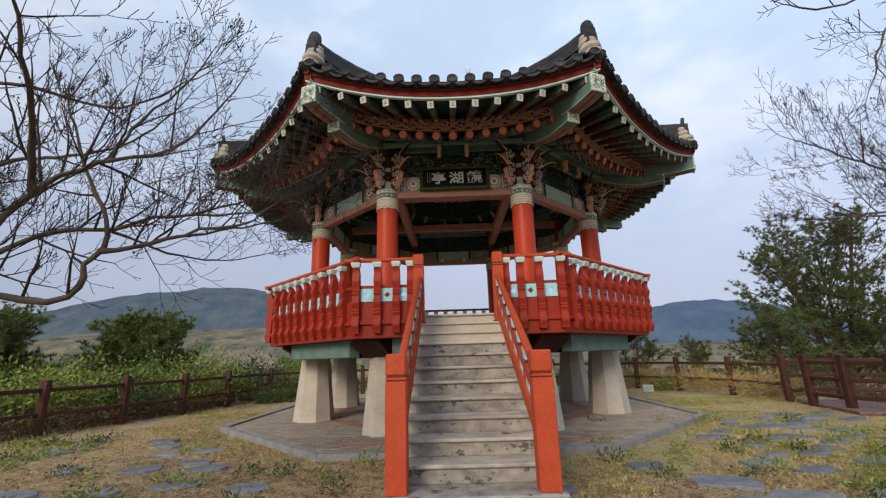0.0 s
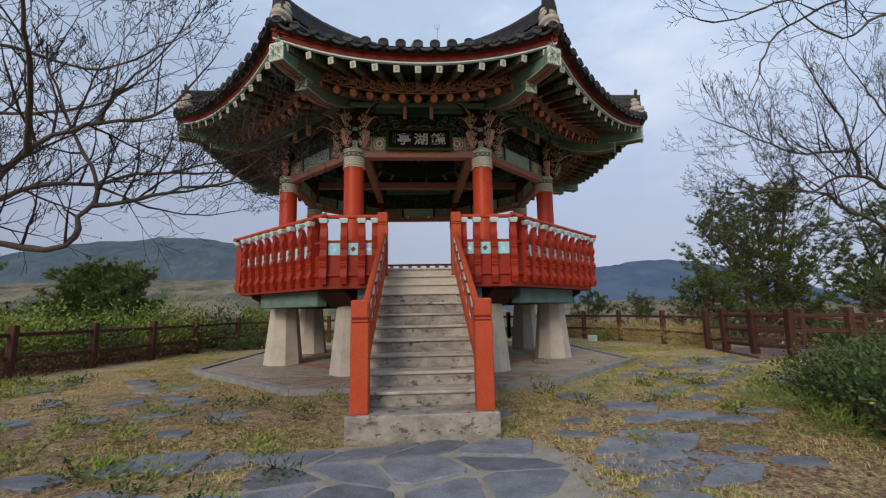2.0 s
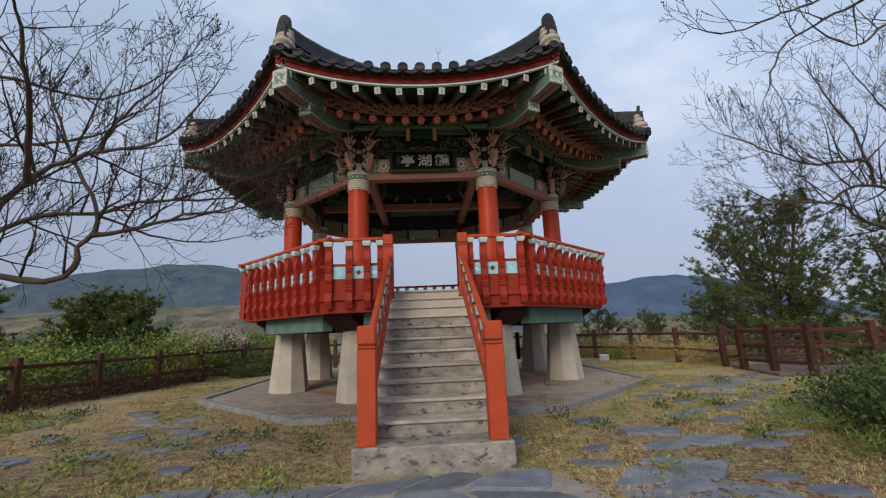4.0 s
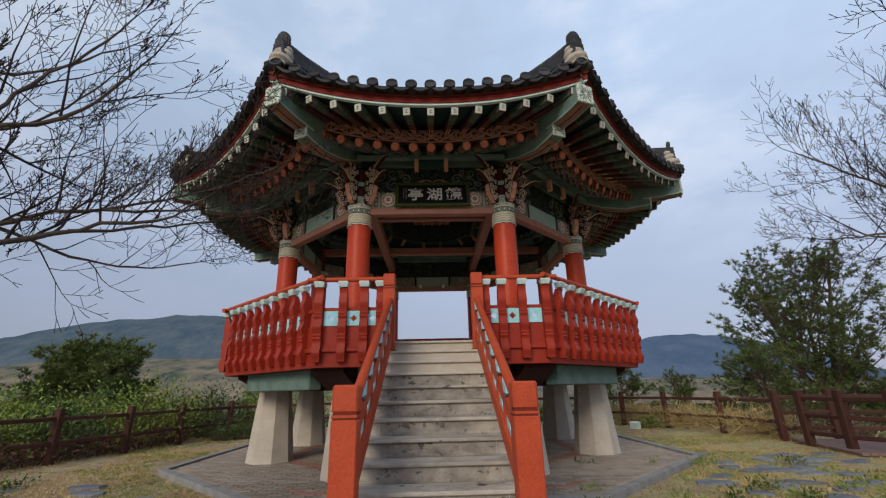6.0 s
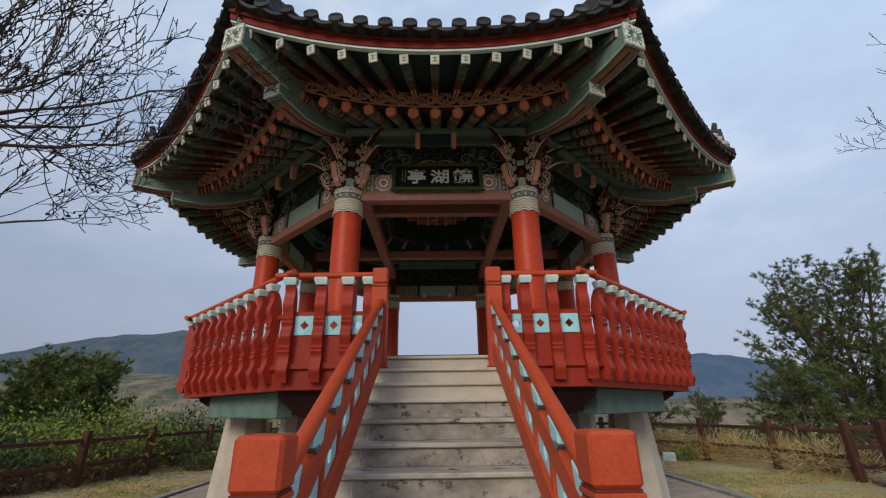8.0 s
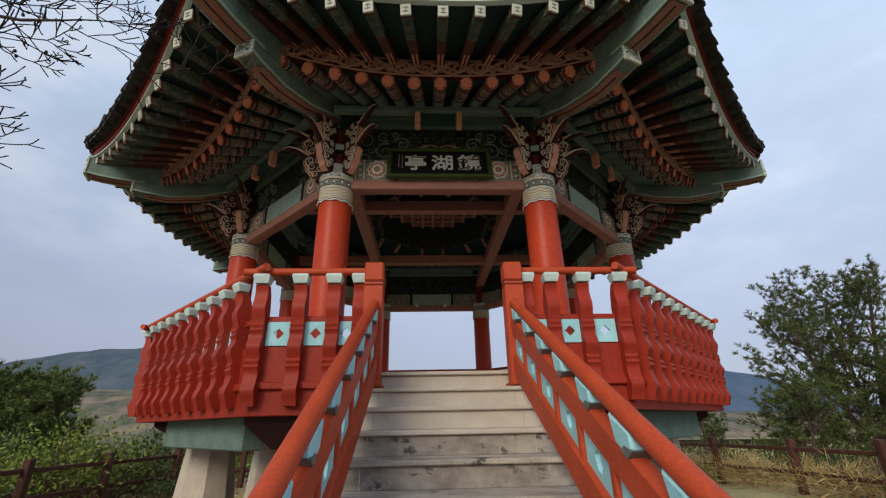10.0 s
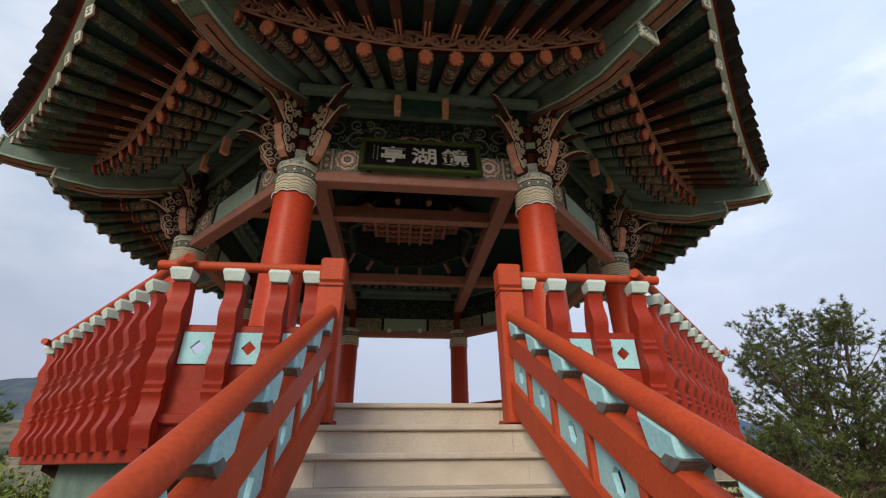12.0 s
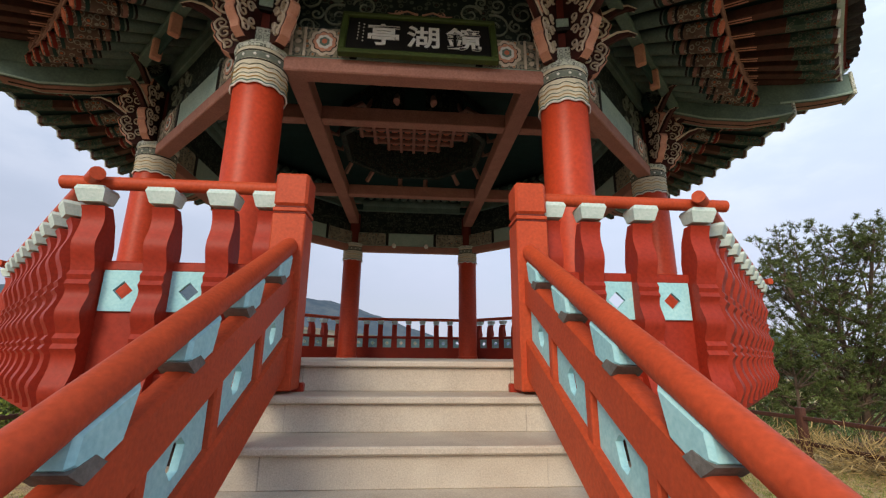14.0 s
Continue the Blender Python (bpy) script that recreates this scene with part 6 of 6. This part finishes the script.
rnd = random.Random(4)
along = [(-11.2, -4.6), (-10.9, -3.1), (-10.4, -1.9), (-10.1, -0.6), (-9.6, 0.4), (-9.4, 1.8), (-9.0, 2.9), (-8.8, 4.2), (-8.0, 5.4), (-12.4, -2.2), (-11.9, 0.2), (-11.0, 2.4), (-10.2, 4.6), (-9.4, 6.6), (-13.4, -0.6), (-12.6, 2.2), (-11.8, 4.6), (-7.0, 7.0), (-5.4, 8.2), (-3.0, 9.2)]
for i, (x, y) in enumerate(along):
    build_shrub(x, y, 0.95, 0.95, rnd.uniform(1.25, 1.95) + max(0, -gz(x, y)) * 0.95, 50 + i, LEAVES if i % 4 else HEDGE, "leggy shrub with fresh yellow green leaves", 1700, 0.115, 0.24)
for i in range(16):
    s = i / 15
    x, y = -10.0 + 2.0 * s + rnd.uniform(-0.1, 0.1), -5.2 + 8.6 * s
    build_shrub(x - 0.25, y, 0.42, 0.42, 0.48, 90 + i, LITTER, "dry brown bush at the foot of the fence", 420, 0.055, 0.3)
for i, (x, y) in enumerate([(-7.0, 3.9), (-6.5, 4.3), (-6.0, 4.7)]):
    build_shrub(x, y, 0.42, 0.32, 0.42, 120 + i, HEDGE, "low clipped dark green bush", 900, 0.06, 0.35)
for i, (x, y, h) in enumerate([(4.95, -8.75, 0.85), (5.05, -9.35, 0.9), (5.2, -8.15, 0.85), (5.5, -7.5, 0.85), (5.8, -6.9, 0.8), (5.1, -9.8, 1.05), (5.6, -8.9, 1.1), (6.1, -8.2, 1.05), (6.6, -7.4, 1.0), (7.1, -6.6, 0.95), (5.9, -9.8, 1.2), (6.6, -9.0, 1.15), (4.9, -10.4, 1.05), (7.6, -5.7, 0.9)]):
    build_shrub(x - 0.05, y, 0.55, 0.55, h * 0.86, 140 + i, LEAVES if i % 5 == 1 else HEDGE, "leafy green hedge bush beside the path", 2000, 0.055, 0.36)
for i, (x, y) in enumerate([(4.75, -7.5), (4.5, -7.05), (5.1, -6.4), (4.4, -8.3)]):
    build_shrub(x, y, 0.20, 0.20, 0.16, 160 + i, GRASS, "tuft of fresh green grass", 380, 0.13, 0.04, False, "grass_tuft")
for i in range(22):
    s = i / 21
    x, y = 5.6 + 3.5 * s ** 0.6, 7.1 - 6.4 * s ** 1.7
    build_shrub(x + rnd.uniform(-0.15, 0.4), y + rnd.uniform(-0.15, 0.4), 0.38, 0.38, rnd.uniform(0.45, 0.85), 180 + i, STRAW, "tall clump of dry straw grass", 420, 0.34, 0.022, False, "straw_clump")
for i in range(110):
    x, y = rnd.choice([(rnd.uniform(2.0, 9.0), rnd.uniform(-9.5, -2.5)), (rnd.uniform(-6.0, -1.0), rnd.uniform(-9.6, -5.6)), (rnd.uniform(-9.0, -6.5), rnd.uniform(-7.5, -3.0))])
    build_shrub(x, y, 0.13, 0.13, 0.07, 300 + i, GRASS if i % 3 else HEDGE, "low green weed in the lawn", 130, 0.06, 0.2, False, "weed")
build_shrub(7.5, 4.5, 0.35, 0.3, 0.35, 210, LEAVES, "small bright green bush", 500, 0.07, 0.35)
for i, (x, y) in enumerate([(9.8, 1.6), (10.6, 3.0), (9.9, 5.0), (8.9, 6.4), (11.8, 4.6), (10.8, 6.8), (12.6, 2.6), (7.4, 8.4), (5.2, 9.2), (2.6, 9.6)]):
    build_shrub(x, y, 0.9, 0.9, 0.7 + max(0, -gz(x, y)) * 0.7, 220 + i, HEDGE if i % 3 else BROWN_TWIG, "scrubby dark bush behind the fence", 700, 0.11, 0.22)


def build_far_woods():
    g = Geo()
    rnd = random.Random(77)
    for _ in range(900):
        a = rnd.uniform(-1.25, 1.25)
        d = rnd.uniform(38, 260)
        x, y = math.sin(a) * d, math.cos(a) * d - 6
        z, h = gz(x, y), rnd.uniform(2.0, 5.5)
        for _ in range(5):
            leaf_cloud(g, rnd, (x + rnd.gauss(0, 1.0), y + rnd.gauss(0, 1.0), z + h * rnd.uniform(0.3, 1.0)), 1.8, 9, 1.3, 0.35)
    thing("far_woods", "distant scattered trees down the slope", "woods", kind="stuff", geo=g, mat=NEEDLES)


build_far_woods()


# ---- lawn: grass, litter ----
def lawn_free(x, y):
    if abs(x) < 0.9 and -8.2 < y < -4 or abs(x) < 1.25 and y < -8.2:
        return False
    if max(abs(x), abs(y), (abs(x) + abs(y)) * 0.7071) < 5.35:
        return False
    return True


def build_grass(name, label, mat, seed, count, patch, size, width, region):
    g = Geo()
    rnd = random.Random(seed)
    made = 0
    while made < count:
        x, y = rnd.uniform(*region[0]), rnd.uniform(*region[1])
        made += 1
        bare = 0.26 if x < 1.0 and y < -4.0 else 0.0
        if not lawn_free(x, y) or noise.noise((x * 0.55 + seed, y * 0.55, 0.0)) + 0.35 * noise.noise((x * 2.2, y * 2.2, seed)) < patch + bare:
            continue
        z = gz(x, y)
        for _ in range(5):
            a = rnd.uniform(0, 2 * math.pi)
            px, py, ln = x + rnd.gauss(0, 0.025), y + rnd.gauss(0, 0.025), size * rnd.uniform(0.5, 1.4)
            dx, dy = math.cos(a), math.sin(a)
            lie = rnd.uniform(0.3, 1.3)
            g.add([(px - dy * width, py + dx * width, z - 0.005), (px + dy * width, py - dx * width, z - 0.005), (px + dx * ln * lie, py + dy * ln * lie, z + ln * 0.75)], [(0, 1, 2)])
    thing(name, label, "grass", kind="stuff", geo=g, mat=mat)


build_grass("grass", "short fresh green grass in patches", GRASS, 2, 42000, 0.03, 0.045, 0.006, ((-9.5, 9.5), (-13.4, 3.5)))
build_grass("dry_grass", "short dry straw grass over the lawn", STRAW, 9, 66000, -0.12, 0.042, 0.0055, ((-9.5, 9.5), (-13.4, 5.0)))


def build_litter():
    g = Geo()
    rnd = random.Random(8)
    for _ in range(34000):
        x, y = rnd.gauss(-3.2, 2.8), rnd.gauss(-8.0, 2.6)
        if rnd.random() < 0.4:
            x, y = rnd.gauss(4.5, 2.0), rnd.gauss(-8.3, 1.6)
        if not lawn_free(x, y):
            continue
        z, a, s = gz(x, y) + rnd.uniform(0.004, 0.02), rnd.uniform(0, 6.3), rnd.uniform(0.010, 0.036)
        c, d = math.cos(a) * s, math.sin(a) * s
        g.add([(x - c, y - d, z), (x + d * 0.5, y - c * 0.5, z + rnd.uniform(0, 0.008)), (x + c, y + d, z + rnd.uniform(0, 0.006)), (x - d * 0.5, y + c * 0.5, z + 0.004)], [(0, 1, 2, 3)])
    thing("leaf_litter", "reddish brown fallen leaves on bare earth", "leaves", kind="stuff", geo=g, mat=LITTER)


build_litter()


# ---- stones and paving ----
def rough_outline(rnd, x, y, rx, ry, n=8):
    turn_by = rnd.uniform(0, 6.3)
    out = []
    for i in range(n):
        a = 2 * math.pi * i / n + rnd.uniform(-0.22, 0.22)
        r = rnd.uniform(0.70, 1.14)
        out.append((x + rx * r * math.cos(a + 0 * turn_by), y + ry * r * math.sin(a)))
    return out


def build_stepping_stones():
    rnd = random.Random(31)
    fixed = [(2.84, -6.87, 0.42, 0.27), (3.22, -7.43, 0.48, 0.25), (3.76, -6.07, 0.36, 0.2), (4.22, -4.32, 0.36, 0.2), (5.62, -3.48, 0.5, 0.2), (7.03, -1.96, 0.45, 0.2), (2.3, -6.1, 0.3, 0.2), (-5.85, -3.3, 0.4, 0.2), (-3.65, -5.6, 0.35, 0.2), (-3.64, -6.4, 0.35, 0.2), (-5.35, -6.75, 0.42, 0.22), (-7.2, -3.4, 0.4, 0.2)]
    spots = list(fixed)
    for _ in range(900):
        if rnd.random() < 0.72:
            s = rnd.random()
            x, y = 2.2 + 5.0 * s + rnd.gauss(0, 0.75), -8.6 + 6.6 * s ** 1.1 + rnd.gauss(0, 0.55)
        else:
            s = rnd.random()
            x, y = -2.2 - 4.4 * s + rnd.gauss(0, 0.7), -8.7 + 4.8 * s + rnd.gauss(0, 0.6)
        if len(spots) < 64 and lawn_free(x, y) and all(math.hypot(x - a, (y - b) * 1.3) > 0.52 for a, b, _, _ in spots) and not (-2.6 < x < 2.0 and y < -8.1):
            spots.append((x, y, rnd.uniform(0.18, 0.38), rnd.uniform(0.12, 0.22)))
    for x, y, rx, ry in spots:
        g = Geo().slab(rough_outline(rnd, 0, 0, rx, ry), -0.06, 0.022 + rnd.uniform(0, 0.014), 0.05)
        thing("stepping_stone", "flat blue grey slate stone set in the lawn", "stone", Matrix.Translation((x, y, gz(x, y))) @ Matrix.Rotation(rnd.uniform(-0.4, 0.4), 4, "Z"), group="stepping stones in the lawn", geo=g, mat=SLATE)


build_stepping_stones()


def build_flagstones():
    """Slate flags laid in mortar before the stairs: cells of a jittered grid, drawn in for the joints."""
    rnd = random.Random(12)
    apron = thing("flagstone_paving", "irregular slate flagstones in sandy mortar before the stairs", "paving", kind="structure")
    bed = Geo().slab([(-1.3, -8.5), (-0.9, -8.22), (1.0, -8.2), (1.4, -8.6), (1.5, -9.6), (1.1, -12.0), (-1.1, -12.2), (-1.6, -10.0)], -0.06, 0.016, 0.01)
    part("mortar_bed", bed, JOINT, apron, "sandy mortar bed")
    nx, ny = 9, 9
    node = {}
    for i in range(nx + 1):
        for j in range(ny + 1):
            node[i, j] = (-2.7 + 5.4 * i / nx + rnd.uniform(-0.22, 0.22) + (0.22 if j % 2 else 0), -12.3 + 4.05 * j / ny + rnd.uniform(-0.17, 0.17))
    for i in range(nx):
        for j in range(ny):
            c = [node[i, j], node[i + 1, j], node[i + 1, j + 1], node[i, j + 1]]
            cx, cy = sum(p[0] for p in c) / 4, sum(p[1] for p in c) / 4
            if cy > -8.35 and abs(cx) < 1.0 or rnd.random() < (0.05 if abs(cx) < 1.3 else 0.42):
                continue
            ring = []
            for k in range(4):
                (xa, ya), (xb, yb) = c[k], c[(k + 1) % 4]
                ring += [(xa * 0.86 + xb * 0.14, ya * 0.86 + yb * 0.14), (xa * 0.14 + xb * 0.86 + rnd.uniform(-0.03, 0.03), ya * 0.14 + yb * 0.86 + rnd.uniform(-0.03, 0.03))]
            ring = [(cx + (x - cx) * 0.92, cy + (y - cy) * 0.90) for x, y in ring]
            part("flagstone", Geo().slab(ring, 0.0, 0.026 + rnd.uniform(-0.006, 0.012), 0.04), SLATE, apron)


build_flagstones()


def build_pad():
    pad = thing("paved_pad", "octagonal pad of weathered pavers edged with a grey kerb", "paving", kind="structure")
    bed = Geo()
    lo, hi = octagon(5.16, -0.05), octagon(5.16, 0.055)
    bed.add(lo + hi, [tuple(range(8, 16))] + [(i, (i + 1) % 8, (i + 1) % 8 + 8, i + 8) for i in range(8)])
    part("sand_bed", bed, JOINT, pad, "sandy joints between pavers")
    half_in, half_out = 5.17 * math.tan(math.pi / 8), 5.32 * math.tan(math.pi / 8)
    for k in range(8):
        n = 5
        for i in range(n):
            s0, s1 = -1 + 2 * i / n, -1 + 2 * (i + 1) / n
            g = Geo()
            e = 0.004
            top = [(s0 * half_out + e, -5.32), (s1 * half_out - e, -5.32), (s1 * half_in - e, -5.17), (s0 * half_in + e, -5.17)]
            g.slab(top, -0.06, 0.10, 0.015)
            part("kerb_stone", g, KERB, pad, "", turn(k))
    w, h = 0.225, 0.1125
    piece = Geo().box((-w / 2 + 0.004, -h / 2 + 0.004, 0), (w / 2 - 0.004, h / 2 - 0.004, 0.03), None, 0.005)
    plain, red = piece.mesh("paver", PAVER), piece.mesh("paver", PAVER_RED)
    rest, rest_red = Geo(), Geo()
    rnd = random.Random(3)
    singles = 0
    rows = int(10.4 / h)
    for j in range(rows):
        y = -5.15 + (j + 0.5) * h
        if y > 4.9:
            break
        for i in range(-24, 25):
            x = i * w + (w / 2 if j % 2 else 0)
            if max(abs(x) + w / 2, abs(y) + h / 2, (abs(x) + abs(y) + 0.17) * 0.7071) > 5.165:
                continue
            ring = max(abs(x), abs(y), (abs(x) + abs(y)) * 0.7071)
            reddish = 3.0 < ring < 3.35 or ring < 0.9 or (abs(ring - 4.55) < 0.12 and abs(x) < 2.2)
            z = 0.058 + rnd.uniform(-0.003, 0.003)
            if singles < 290 and y < -3.4:
                part("paver", red if reddish else plain, None, pad, "", Matrix.Translation((x, y, z)) @ Matrix.Rotation(rnd.uniform(-0.015, 0.015), 4, "Z"))
                singles += 1
            else:
                (rest_red if reddish else rest).box((x - w / 2 + 0.004, y - h / 2 + 0.004, z), (x + w / 2 - 0.004, y + h / 2 - 0.004, z + 0.03), None, 0.005)
    tagged(part("pavers", rest, PAVER, pad, "weathered grey brown pavers"), kind="stuff")
    tagged(part("red_pavers", rest_red, PAVER_RED, pad, "faded red pavers"), kind="stuff")


build_pad()
